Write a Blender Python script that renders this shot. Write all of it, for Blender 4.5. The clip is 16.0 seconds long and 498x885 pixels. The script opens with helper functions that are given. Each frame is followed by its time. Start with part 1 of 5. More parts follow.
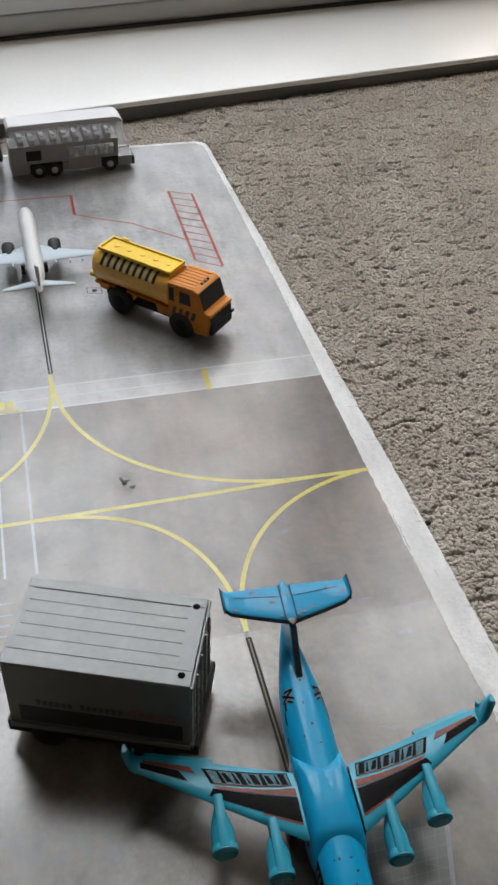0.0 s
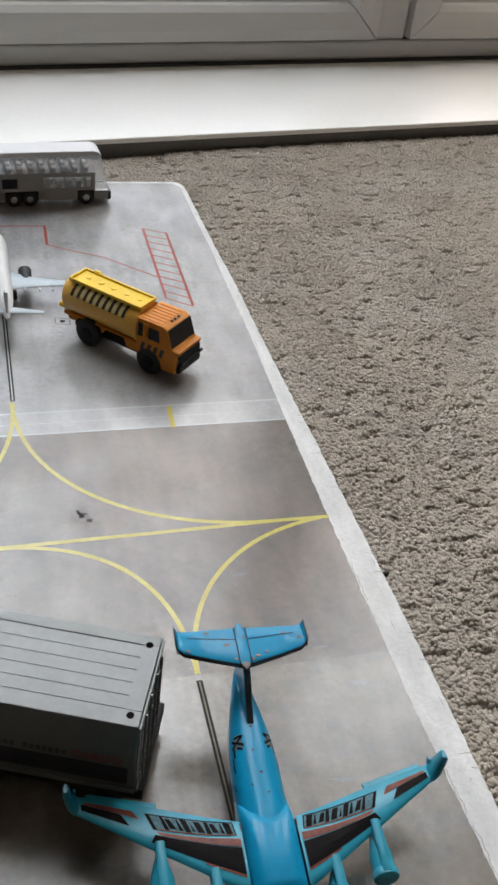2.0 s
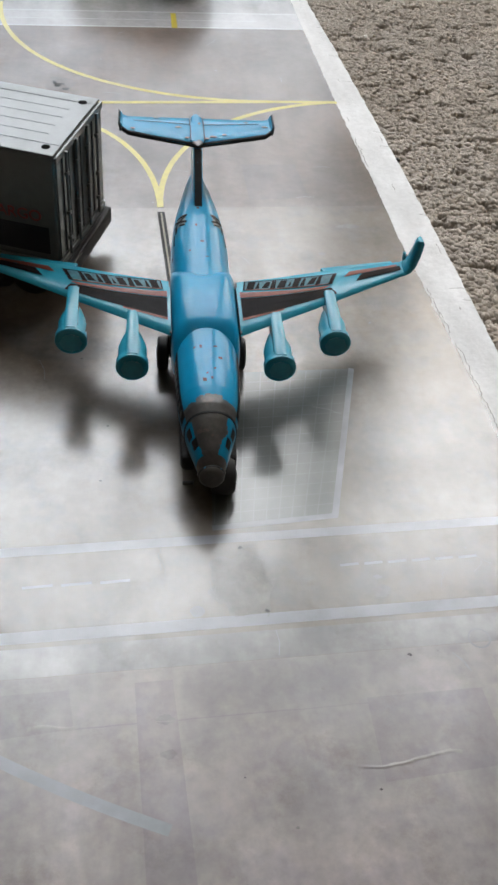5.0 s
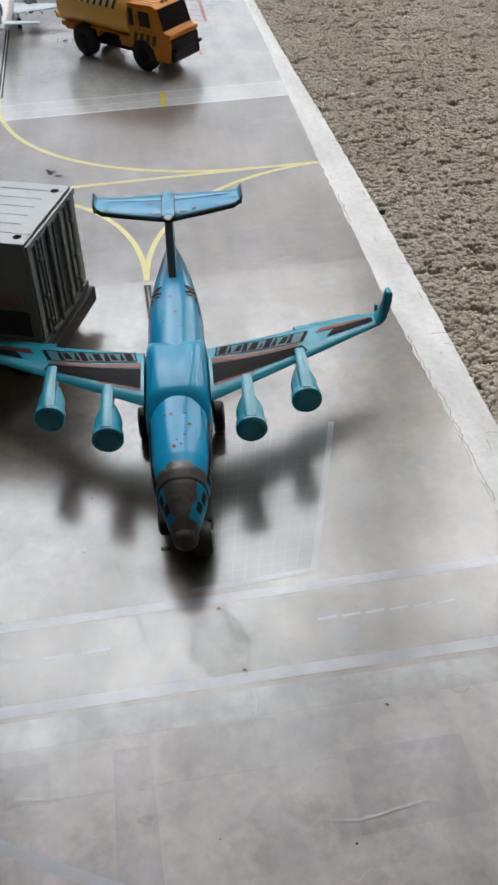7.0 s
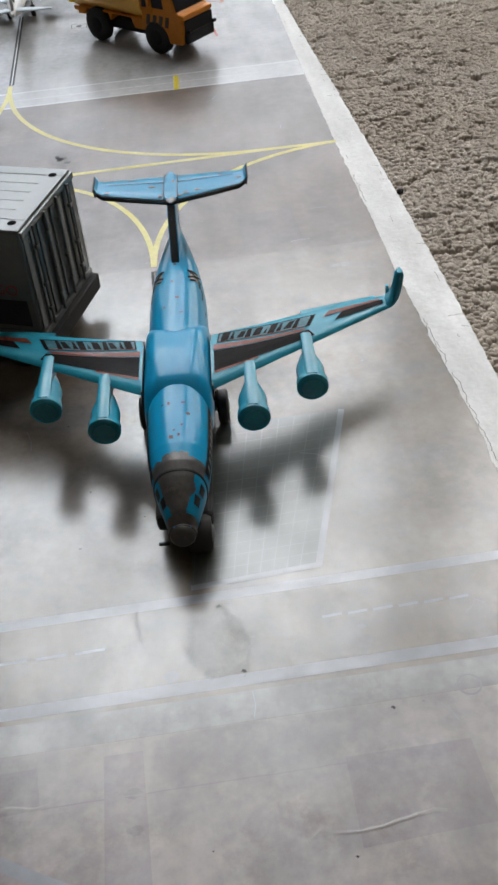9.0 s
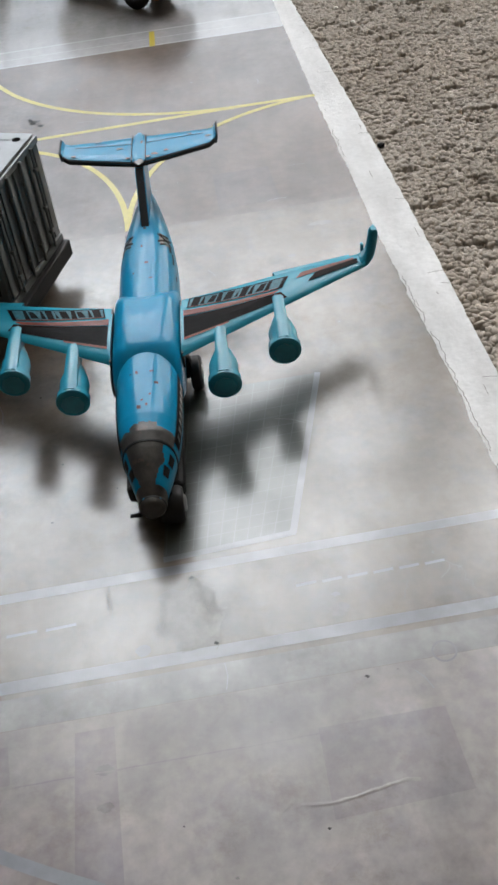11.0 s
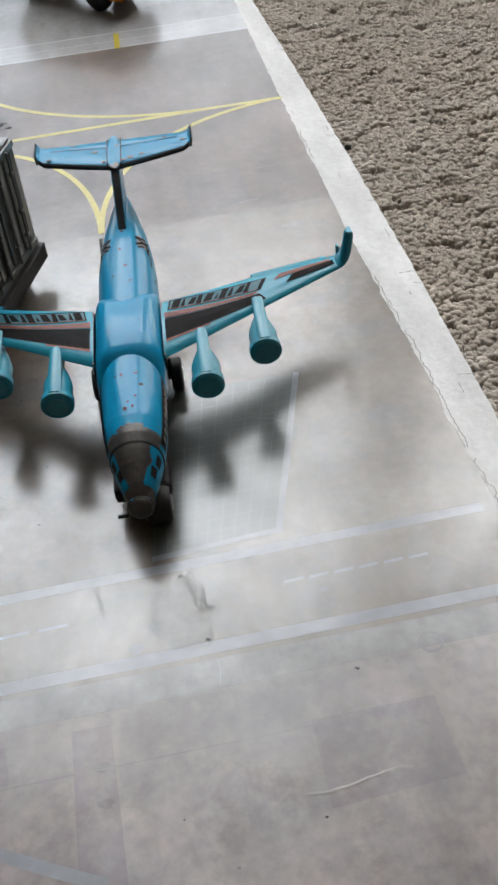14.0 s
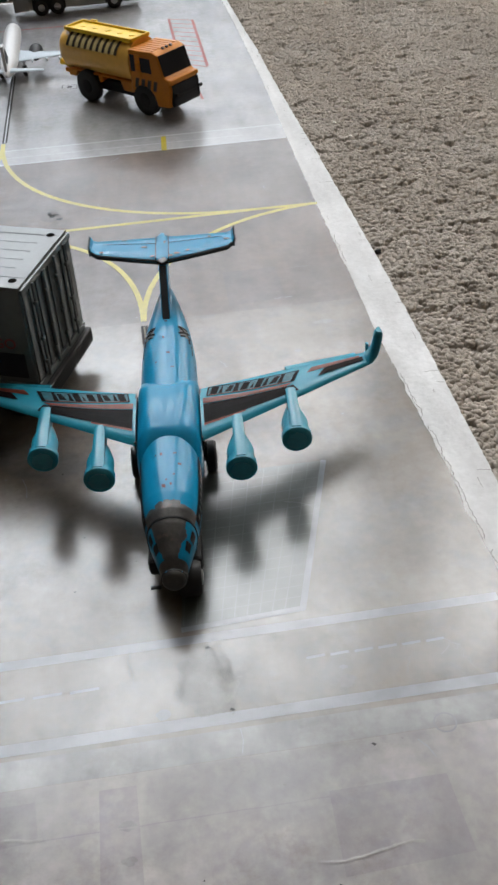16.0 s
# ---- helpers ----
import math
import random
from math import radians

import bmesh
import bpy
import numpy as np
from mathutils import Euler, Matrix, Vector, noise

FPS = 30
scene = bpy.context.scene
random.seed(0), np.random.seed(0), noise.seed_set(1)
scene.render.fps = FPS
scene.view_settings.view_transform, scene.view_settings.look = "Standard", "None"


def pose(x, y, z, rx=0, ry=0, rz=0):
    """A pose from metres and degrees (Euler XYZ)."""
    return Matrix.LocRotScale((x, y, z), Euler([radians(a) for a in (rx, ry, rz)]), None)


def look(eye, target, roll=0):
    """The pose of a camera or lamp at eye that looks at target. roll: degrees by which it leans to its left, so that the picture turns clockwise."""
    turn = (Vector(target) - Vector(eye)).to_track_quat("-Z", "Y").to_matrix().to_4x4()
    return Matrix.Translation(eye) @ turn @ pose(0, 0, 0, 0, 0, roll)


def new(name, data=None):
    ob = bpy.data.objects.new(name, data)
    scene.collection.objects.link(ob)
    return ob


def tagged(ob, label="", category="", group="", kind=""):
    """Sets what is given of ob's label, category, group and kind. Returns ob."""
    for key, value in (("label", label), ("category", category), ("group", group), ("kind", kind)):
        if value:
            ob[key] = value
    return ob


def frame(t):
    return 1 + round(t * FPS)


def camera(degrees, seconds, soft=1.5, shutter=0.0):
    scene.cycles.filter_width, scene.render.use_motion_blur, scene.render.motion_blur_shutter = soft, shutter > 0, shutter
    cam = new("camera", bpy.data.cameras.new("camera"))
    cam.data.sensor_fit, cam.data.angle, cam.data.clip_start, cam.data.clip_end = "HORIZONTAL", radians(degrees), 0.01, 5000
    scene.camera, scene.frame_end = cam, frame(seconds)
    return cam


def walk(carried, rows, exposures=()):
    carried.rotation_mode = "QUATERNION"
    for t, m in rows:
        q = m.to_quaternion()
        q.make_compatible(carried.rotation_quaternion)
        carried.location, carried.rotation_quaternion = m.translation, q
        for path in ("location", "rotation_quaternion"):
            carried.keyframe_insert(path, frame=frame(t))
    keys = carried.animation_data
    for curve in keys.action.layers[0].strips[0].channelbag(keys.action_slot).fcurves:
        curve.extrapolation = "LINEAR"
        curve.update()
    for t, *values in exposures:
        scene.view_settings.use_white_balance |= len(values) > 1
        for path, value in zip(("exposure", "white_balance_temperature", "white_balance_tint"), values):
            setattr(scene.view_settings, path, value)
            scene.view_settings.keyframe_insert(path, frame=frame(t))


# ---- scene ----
cam = camera(28.2, 16.0, 2.8)
PATH = [
    (0, (-0.145, -0.31, 0.309), (0.264, 1.137, -1.009), 2.7),
    (0.5, (-0.143, -0.306, 0.308), (0.266, 1.152, -0.999), 3.0),
    (1, (-0.143, -0.307, 0.305), (0.268, 1.173, -0.977), 3.1),
    (1.5, (-0.15, -0.314, 0.308), (0.285, 1.179, -0.948), 4.3),
    (1.8, (-0.147, -0.316, 0.299), (0.33, 1.194, -0.923), 5.9),
    (2, (-0.148, -0.308, 0.304), (0.359, 1.178, -0.935), 8.1),
    (2.2, (-0.129, -0.308, 0.294), (0.306, 1.213, -0.931), 5.7),
    (2.5, (-0.128, -0.316, 0.284), (0.305, 1.234, -0.903), 4.9),
    (2.8, (-0.138, -0.336, 0.263), (0.302, 1.23, -0.9), 5.0),
    (3, (-0.137, -0.341, 0.258), (0.266, 1.191, -0.963), 5.9),
    (3.2, (-0.14, -0.364, 0.23), (0.23, 1.144, -1.032), 7.0),
    (3.5, (-0.131, -0.372, 0.218), (0.181, 1.077, -1.125), 7.6),
    (3.7, (-0.127, -0.368, 0.215), (0.176, 1.052, -1.161), 7.8),
    (4, (-0.122, -0.364, 0.21), (0.176, 1.028, -1.195), 8.1),
    (4.2, (-0.117, -0.367, 0.204), (0.162, 0.995, -1.234), 9.1),
    (4.5, (-0.113, -0.370, 0.175), (0.182, 1.037, -1.215), 8.4),
    (4.7, (-0.106, -0.366, 0.168), (0.178, 1.052, -1.213), 8.1),
    (5, (-0.102, -0.373, 0.177), (0.202, 1.035, -1.21), 5.8),
    (7.5, (-0.075, -0.379, 0.182), (0.075, 1.145, -1.104), -3.7),
    (8, (-0.073, -0.375, 0.177), (0.056, 1.159, -1.1), -4.2),
    (8.5, (-0.071, -0.373, 0.175), (0.04, 1.143, -1.125), -4.8),
    (9, (-0.069, -0.372, 0.174), (0.025, 1.129, -1.145), -5.4),
    (9.5, (-0.066, -0.37, 0.172), (0.016, 1.113, -1.167), -6.3),
    (10, (-0.06, -0.367, 0.17), (-0.003, 1.095, -1.193), -7.7),
    (12.5, (-0.06, -0.371, 0.174), (0.036, 1.064, -1.217), -8.1),
    (13, (-0.054, -0.367, 0.171), (0.01, 1.059, -1.23), -11.0),
    (13.5, (-0.063, -0.37, 0.174), (0.072, 1.059, -1.218), -7.6),
    (14, (-0.067, -0.37, 0.175), (0.088, 1.062, -1.212), -6.1),
    (14.5, (-0.083, -0.371, 0.175), (0.149, 1.091, -1.169), -1.2),
    (15, (-0.083, -0.373, 0.177), (0.143, 1.099, -1.158), -0.7),
    (15.5, (-0.083, -0.375, 0.178), (0.141, 1.114, -1.139), -0.7),
    (15.8, (-0.078, -0.386, 0.188), (0.112, 1.149, -1.08), -1.9),
    (16, (-0.073, -0.381, 0.184), (0.084, 1.17, -1.069), -3.5),
]
walk(cam, [(t, look(eye, target, roll)) for t, eye, target, roll in PATH],
     exposures=[(0, -0.18), (2.5, -0.08), (3.0, 0.12), (3.5, 0.18), (4.5, 0.08), (8.0, -0.05), (15, -0.03), (16, -0.08)])

# ---- light: overcast daylight through the tall window ----
world = bpy.data.worlds.new("overcast_sky")
scene.world = world
world.use_nodes = True
wn = world.node_tree
sky = wn.nodes.new("ShaderNodeTexSky")
sky.sky_type = 'NISHITA'
sky.sun_disc = False
sky.sun_elevation, sky.sun_rotation = radians(40), radians(20)
wn.links.new(sky.outputs[0], wn.nodes["Background"].inputs[0])
wn.nodes["Background"].inputs[1].default_value = 0.12

# the window's own frame of reference: u along it, v outwards, z up
WIN = Matrix.Translation((-0.14, 0.57, 0.0)) @ pose(0, 0, 0, 0, 0, 8.69)


def daylight(name, u0, u1, z0, z1, energy, color):
    """An area lamp standing in for what is seen of the sky or the garden in one part of the window's opening."""
    lamp = bpy.data.lights.new(name, 'AREA')
    lamp.shape, lamp.size, lamp.size_y, lamp.energy, lamp.color = 'RECTANGLE', u1 - u0, z1 - z0, energy, color
    ob = new(name, lamp)
    ob.matrix_world = WIN @ Matrix.Translation(((u0 + u1) / 2, 0.11, (z0 + z1) / 2)) @ pose(0, 0, 0, -90, 0, 0)


daylight("upper_sky_daylight", -0.39, 1.29, 1.46, 2.33, 10.9, (0.95, 0.975, 1.0))
daylight("lower_sky_daylight", -0.39, 1.29, 0.80, 1.45, 20.0, (0.95, 0.975, 1.0))
daylight("garden_daylight_left", -0.39, 0.10, 0.50, 0.79, 2.9, (0.92, 0.97, 1.0))
daylight("garden_daylight_middle", 0.11, 0.40, 0.50, 0.79, 1.0, (0.95, 0.975, 1.0))
daylight("garden_daylight_right", 0.41, 1.29, 0.50, 0.79, 2.7, (1.0, 0.91, 0.80))
daylight("hedge_daylight_left", -0.39, 0.40, 0.10, 0.49, 1.5, (0.95, 0.98, 1.0))
daylight("hedge_daylight_right", 0.41, 1.29, 0.10, 0.49, 3.2, (1.0, 0.84, 0.66))


# ---- materials ----
def mat(name, color, rough=0.5, metal=0.0, grain=0.0, grain_scale=400.0, dark=None, blot=0.0, blot_scale=40.0,
        bump=0.0, bump_scale=900.0, coat=0.0, wear=None, wear_at=0.62, wear_scale=260.0, rough_var=0.0, spec=0.5, streak=0.0, tint=None, tint2=None, coat_rough=0.1, coat_ior=1.5, coat_var=0.0, scuff=0.0):
    """A procedural surface: a base colour, fine grain, broad blotches, chips of another colour and fine relief."""
    m = bpy.data.materials.new(name)
    m.use_nodes = True
    t = m.node_tree
    b = t.nodes["Principled BSDF"]
    b.inputs["Roughness"].default_value, b.inputs["Metallic"].default_value = rough, metal
    b.inputs["Coat Weight"].default_value, b.inputs["Specular IOR Level"].default_value = coat, spec
    b.inputs["Coat Roughness"].default_value, b.inputs["Coat IOR"].default_value = coat_rough, coat_ior
    co = t.nodes.new("ShaderNodeTexCoord")
    def tex(scale, detail=4.0, rgh=0.6):
        n = t.nodes.new("ShaderNodeTexNoise")
        n.inputs["Scale"].default_value, n.inputs["Detail"].default_value, n.inputs["Roughness"].default_value = scale, detail, rgh
        t.links.new(co.outputs["Object"], n.inputs["Vector"])
        return n.outputs["Fac"]
    def mix(fac, a, c, mode='MIX'):
        n = t.nodes.new("ShaderNodeMix")
        n.data_type, n.blend_type = 'RGBA', mode
        for k, v in ((0, fac), (6, a), (7, c)):
            if isinstance(v, bpy.types.NodeSocket):
                t.links.new(v, n.inputs[k])
            else:
                n.inputs[k].default_value = v if k == 0 else (*v, 1.0)
        return n.outputs[2]
    def ramp(v, lo, hi):
        n = t.nodes.new("ShaderNodeMapRange")
        n.inputs[1].default_value, n.inputs[2].default_value = lo, hi
        t.links.new(v, n.inputs[0])
        return n.outputs[0]
    out = None
    low = dark or tuple(c * 0.55 for c in color)
    if blot:
        out = mix(ramp(tex(blot_scale, 7.0, 0.62), 0.34, 0.66), tuple(a + (c - a) * (1 - blot) for a, c in zip(low, color)), color)
    if tint:
        k = tuple(a / c for a, c in zip(tint, color))
        out = mix(1.0, out or color, mix(ramp(tex(12.0, 5.0, 0.6), 0.44, 0.66), (1.0, 1.0, 1.0), k), 'MULTIPLY')
    if tint2:
        k = tuple(a / c for a, c in zip(tint2, color))
        out = mix(1.0, out or color, mix(ramp(tex(43.7, 6.0, 0.65), 0.48, 0.64), (1.0, 1.0, 1.0), k), 'MULTIPLY')
    if streak:
        mp = t.nodes.new("ShaderNodeMapping")
        mp.inputs["Scale"].default_value = (1.0, 0.22, 1.0)
        t.links.new(co.outputs["Object"], mp.inputs["Vector"])
        n = t.nodes.new("ShaderNodeTexNoise")
        n.inputs["Scale"].default_value, n.inputs["Detail"].default_value = 95.0, 6.0
        t.links.new(mp.outputs[0], n.inputs["Vector"])
        f = tuple(1 - streak for _ in range(3))
        out = mix(1.0, out or color, mix(ramp(n.outputs["Fac"], 0.38, 0.66), f, (1.0, 1.0, 1.0)), 'MULTIPLY')
    if grain:
        g = ramp(tex(grain_scale, 3.0), 0.3, 0.7)
        f = tuple(1 - grain for _ in range(3))
        out = mix(1.0, out or color, mix(g, f, (1.0, 1.0, 1.0)), 'MULTIPLY')
    mask = None
    if scuff:
        mask = ramp(tex(58.0, 12.0, 0.78), 0.53, 0.66)
        out = mix(1.0, out or color, mix(mask, (1.0, 1.0, 1.0), (1 - scuff, 1 - scuff * 1.15, 1 - scuff * 1.3)), 'MULTIPLY')
    if wear:
        out = mix(ramp(tex(wear_scale, 6.0, 0.7), wear_at, wear_at + 0.02), out or color, wear)
    if out:
        t.links.new(out, b.inputs["Base Color"])
    else:
        b.inputs["Base Color"].default_value = (*color, 1.0)
    if coat_var:
        r = t.nodes.new("ShaderNodeMapRange")
        r.inputs[1].default_value, r.inputs[2].default_value = 0.38, 0.62
        r.inputs[3].default_value, r.inputs[4].default_value = coat - coat_var, coat
        t.links.new(tex(30.0, 9.0, 0.7), r.inputs[0])
        level = r.outputs[0]
        if mask:
            k = t.nodes.new("ShaderNodeMath")
            k.operation = 'MULTIPLY_ADD'
            k.inputs[1].default_value = -0.22
            t.links.new(mask, k.inputs[0])
            t.links.new(level, k.inputs[2])
            level = k.outputs[0]
        t.links.new(level, b.inputs["Coat Weight"])
    if rough_var:
        r = t.nodes.new("ShaderNodeMapRange")
        r.inputs[1].default_value, r.inputs[2].default_value = 0.3, 0.7
        r.inputs[3].default_value, r.inputs[4].default_value = rough - rough_var, rough + rough_var
        t.links.new(tex(blot_scale * 1.7, 6.0), r.inputs[0])
        t.links.new(r.outputs[0], b.inputs["Roughness"])
    if bump:
        n = t.nodes.new("ShaderNodeBump")
        n.inputs["Strength"].default_value, n.inputs["Distance"].default_value = bump, 0.0004
        t.links.new(tex(bump_scale, 5.0), n.inputs["Height"])
        t.links.new(n.outputs[0], b.inputs["Normal"])
    return m


BLUE = mat("blue_enamel", (0.005, 0.232, 0.425), 0.30, grain=0.08, bump=0.26, bump_scale=130, spec=0.1, coat=0.36, coat_rough=0.03, wear=(0.050, 0.060, 0.064), wear_at=0.71, wear_scale=330)
TEAL = mat("teal_plastic", (0.021, 0.252, 0.356), 0.26, grain=0.1, bump=0.08, bump_scale=380, spec=0.45)
WORN = mat("bare_worn_metal", (0.129, 0.129, 0.127), 0.34, 0.5, grain=0.35, blot=0.5, blot_scale=300, wear=(0.124, 0.105, 0.096), wear_at=0.60, wear_scale=260, bump=0.12, spec=0.4)
CAP = mat("dark_worn_cap", (0.064, 0.063, 0.060), 0.3, 0.3, grain=0.35, bump=0.1, wear=(0.099, 0.087, 0.081), wear_at=0.66, wear_scale=300)
EDGE = mat("dark_worn_shaded_edge", (0.022, 0.026, 0.03), 0.5, 0.1, grain=0.3, spec=0.3, wear=(0.04, 0.25, 0.45), wear_at=0.64, wear_scale=400)
BLACK = mat("black_plastic", (0.010, 0.010, 0.011), 0.55, grain=0.2, spec=0.25)
RUBBER = mat("black_tyre_plastic", (0.014, 0.014, 0.015), 0.6, grain=0.3, bump=0.1)
STICK = mat("dark_sticker", (0.008, 0.0072, 0.008), 0.42, bump=0.12, bump_scale=300, spec=0.03, grain=0.35, grain_scale=700, wear=(0.07, 0.055, 0.05), wear_at=0.74, wear_scale=500)
BACKING = mat("dulled_teal_print", (0.018, 0.15, 0.20), 0.4, grain=0.6, grain_scale=900, spec=0.3)
BADGE = mat("pale_worn_badge", (0.124, 0.167, 0.192), 0.35, grain=0.5, grain_scale=900)
RED_STICK = mat("orange_red_sticker", (0.143, 0.031, 0.017), 0.35, grain=0.4, grain_scale=600, spec=0.25, wear=(0.031, 0.025, 0.025), wear_at=0.64, wear_scale=700)
ENGINE_DARK = mat("engine_intake", (0.02, 0.26, 0.36), 0.35, grain=0.2)
ORANGE = mat("orange_enamel", (0.62, 0.215, 0.012), 0.38, grain=0.1, spec=0.25, bump=0.05, bump_scale=600)
YELLOW = mat("yellow_plastic", (0.820, 0.548, 0.030), 0.40, grain=0.08, spec=0.25, bump=0.05)
TANK = mat("amber_tank_enamel", (0.86, 0.50, 0.10), 0.34, grain=0.08, spec=0.3, coat=0.2)
BROWN = mat("dark_brown_print", (0.05, 0.035, 0.02), 0.4, grain=0.2)
GLAZE = mat("dark_toy_window", (0.010, 0.010, 0.012), 0.3, spec=0.25)
SILVER = mat("grey_container_plastic", (0.128, 0.142, 0.141), 0.36, grain=0.12, blot=0.3, blot_scale=60, bump=0.08, bump_scale=900, rough_var=0.08, coat=0.4, coat_rough=0.2)
NAVY = mat("dark_navy_print", (0.012, 0.013, 0.022), 0.35, grain=0.2)
RED_PRINT = mat("dull_red_print", (0.27, 0.05, 0.05), 0.45, grain=0.3, grain_scale=900)
GREY_PRINT = mat("dark_grey_print", (0.06, 0.06, 0.065), 0.45, grain=0.3, grain_scale=900)
BUS_GREY = mat("bus_grey_paint", (0.315, 0.306, 0.289), 0.4, grain=0.1, blot=0.2, blot_scale=80)
BUS_WHITE = mat("bus_white_roof", (0.56, 0.56, 0.574), 0.35, grain=0.04)
SEAT = mat("pale_seat_moulding", (0.602, 0.609, 0.616), 0.4, grain=0.1)
WHITE_P = mat("white_plane_enamel", (0.57, 0.57, 0.57), 0.3, grain=0.05, blot=0.12, blot_scale=120)
PALE_BLUE = mat("pale_wing_enamel", (0.392, 0.462, 0.518), 0.35, grain=0.06)
GREEN = mat("dark_green_enamel", (0.008, 0.055, 0.04), 0.35, grain=0.15, coat=0.2)
SEA_GREEN = mat("sea_green_roof", (0.021, 0.182, 0.133), 0.4, grain=0.1)
CAB_BLUE = mat("bright_blue_enamel", (0.014, 0.112, 0.35), 0.3, grain=0.1, coat=0.3)
CHROME = mat("dull_chrome", (0.45, 0.45, 0.45), 0.3, 0.9, grain=0.15)
SILL = mat("white_gloss_sill", (0.90, 0.895, 0.88), 0.3, grain=0.04, grain_scale=300, blot=0.04, blot_scale=14, wear=(0.72, 0.71, 0.70), wear_at=0.86, wear_scale=70, rough_var=0.02)
SILL_SHADE = mat("shaded_sill_front", (0.14, 0.135, 0.13), 0.6, grain=0.15, grain_scale=200)
UPVC = mat("white_upvc", (0.576, 0.569, 0.554), 0.35, grain=0.03, blot=0.06, blot_scale=10)
JOINT_STRIP = mat("black_joint_strip", (0.05, 0.05, 0.05), 0.7)
HOLE = mat("deep_black_hole", (0.004, 0.004, 0.004), 0.95, spec=0.02)
WALL = mat("taupe_wall_paint", (0.184, 0.144, 0.103), 0.85, grain=0.05, grain_scale=200, bump=0.15, bump_scale=300)
CEIL = mat("cream_ceiling_paint", (0.493, 0.425, 0.332), 0.9, grain=0.04, grain_scale=150)
CARPET = mat("beige_carpet_pile", (0.425, 0.376, 0.324), 0.95, grain=0.2, grain_scale=900, blot=0.4, blot_scale=16, bump=0.35, bump_scale=1500, spec=0.1, tint=(0.465, 0.424, 0.378))
UNDER = mat("carpet_backing", (0.280, 0.241, 0.201), 1.0, grain=0.5, grain_scale=700, bump=0.6, bump_scale=700, spec=0.1)
CORE = mat("worn_white_card_edge", (0.708, 0.708, 0.708), 0.7, grain=0.14, grain_scale=420, streak=0.2, blot=0.18, blot_scale=60, bump=0.5, bump_scale=600, wear=(0.362, 0.362, 0.354), wear_at=0.68, wear_scale=260)
PRINT = dict(rough=0.45, scuff=0.22, grain=0.18, grain_scale=360, blot=1.0, bump=0.22, bump_scale=26, spec=0.06, coat=1.0, coat_var=0.30, coat_rough=0.21, coat_ior=1.8, streak=0.22, wear=(0.095, 0.09, 0.087), wear_at=0.745, wear_scale=420)
INK = dict(coat=0.9, coat_var=0.4, coat_rough=0.18, coat_ior=1.7)
APRON = mat("pale_apron_print", (0.37, 0.365, 0.361), dark=(0.279, 0.279, 0.284), blot_scale=36, tint=(0.329, 0.329, 0.355), tint2=(0.378, 0.37, 0.355), **{**PRINT, "coat": 0.8})
STRIP = mat("light_strip_print", (0.391, 0.391, 0.391), dark=(0.329, 0.329, 0.338), blot_scale=50, **PRINT)
TAXI = mat("grey_taxiway_print", (0.172, 0.147, 0.129), dark=(0.095, 0.080, 0.068), blot_scale=40, tint=(0.182, 0.130, 0.096), tint2=(0.152, 0.130, 0.116), **{**PRINT, "coat": 0.9})
NEAR = mat("light_concrete_print", (0.201, 0.175, 0.143), dark=(0.132, 0.115, 0.095), blot_scale=38, tint=(0.192, 0.150, 0.115), tint2=(0.161, 0.154, 0.144), **{**PRINT, "coat_ior": 1.92})
RUNWAY = mat("runway_concrete_print", (0.323, 0.296, 0.281), dark=(0.185, 0.172, 0.178), blot_scale=44, tint=(0.335, 0.285, 0.252), tint2=(0.269, 0.246, 0.258), **PRINT)
INK_Y = mat("yellow_line_print", (0.50, 0.42, 0.022), 0.35, grain=0.2, grain_scale=500, blot=0.3, blot_scale=90, coat=0.42, coat_rough=0.15, coat_ior=1.6)
INK_YD = mat("strong_yellow_print", (0.377, 0.298, 0.01), 0.3, grain=0.12)
INK_W = mat("white_line_print", (0.40, 0.41, 0.43), 0.28, grain=0.12, grain_scale=300, blot=0.4, blot_scale=60, **INK)
INK_PALE = mat("pale_blue_line_print", (0.211, 0.222, 0.250), 0.28, grain=0.15, grain_scale=300, blot=0.8, blot_scale=40, **INK)
INK_R = mat("red_line_print", (0.27, 0.035, 0.022), 0.4, grain=0.2, coat=0.12, spec=0.2)
INK_B = mat("black_line_print", (0.011, 0.0105, 0.009), 0.5, grain=0.2, spec=0.12)
INK_G = mat("grey_stain_print", (0.104, 0.104, 0.112), 0.3, grain=0.2, **INK)
INK_G2 = mat("scuffed_print", (0.20, 0.185, 0.165), dark=(0.11, 0.105, 0.095), blot_scale=260, tint2=(0.24, 0.23, 0.21), **{**PRINT, "coat": 0.95, "coat_rough": 0.2})
SLAB = mat("dark_slab_print", (0.288, 0.262, 0.254), dark=(0.165, 0.153, 0.162), blot_scale=44, tint=(0.275, 0.224, 0.213), tint2=(0.222, 0.208, 0.224), **PRINT)
SMUDGE = mat("grey_smudge_print", (0.20, 0.185, 0.175), dark=(0.12, 0.112, 0.108), blot_scale=160, **{**PRINT, "coat": 0.95})
TSLAB = mat("dark_taxiway_slab_print", (0.147, 0.124, 0.111), dark=(0.080, 0.070, 0.067), blot_scale=40, tint=(0.151, 0.113, 0.092), **{**PRINT, "coat": 0.9})
INK_TEAR = mat("dark_torn_edge", (0.10, 0.095, 0.085), 0.5, grain=0.3, grain_scale=900)
INK_LEAD = mat("dull_lead_line_print", (0.10, 0.088, 0.045), 0.3, grain=0.2)
INK_GRID = mat("faint_grid_print", (0.165, 0.182, 0.184), 0.26, grain=0.2, grain_scale=300, **INK)
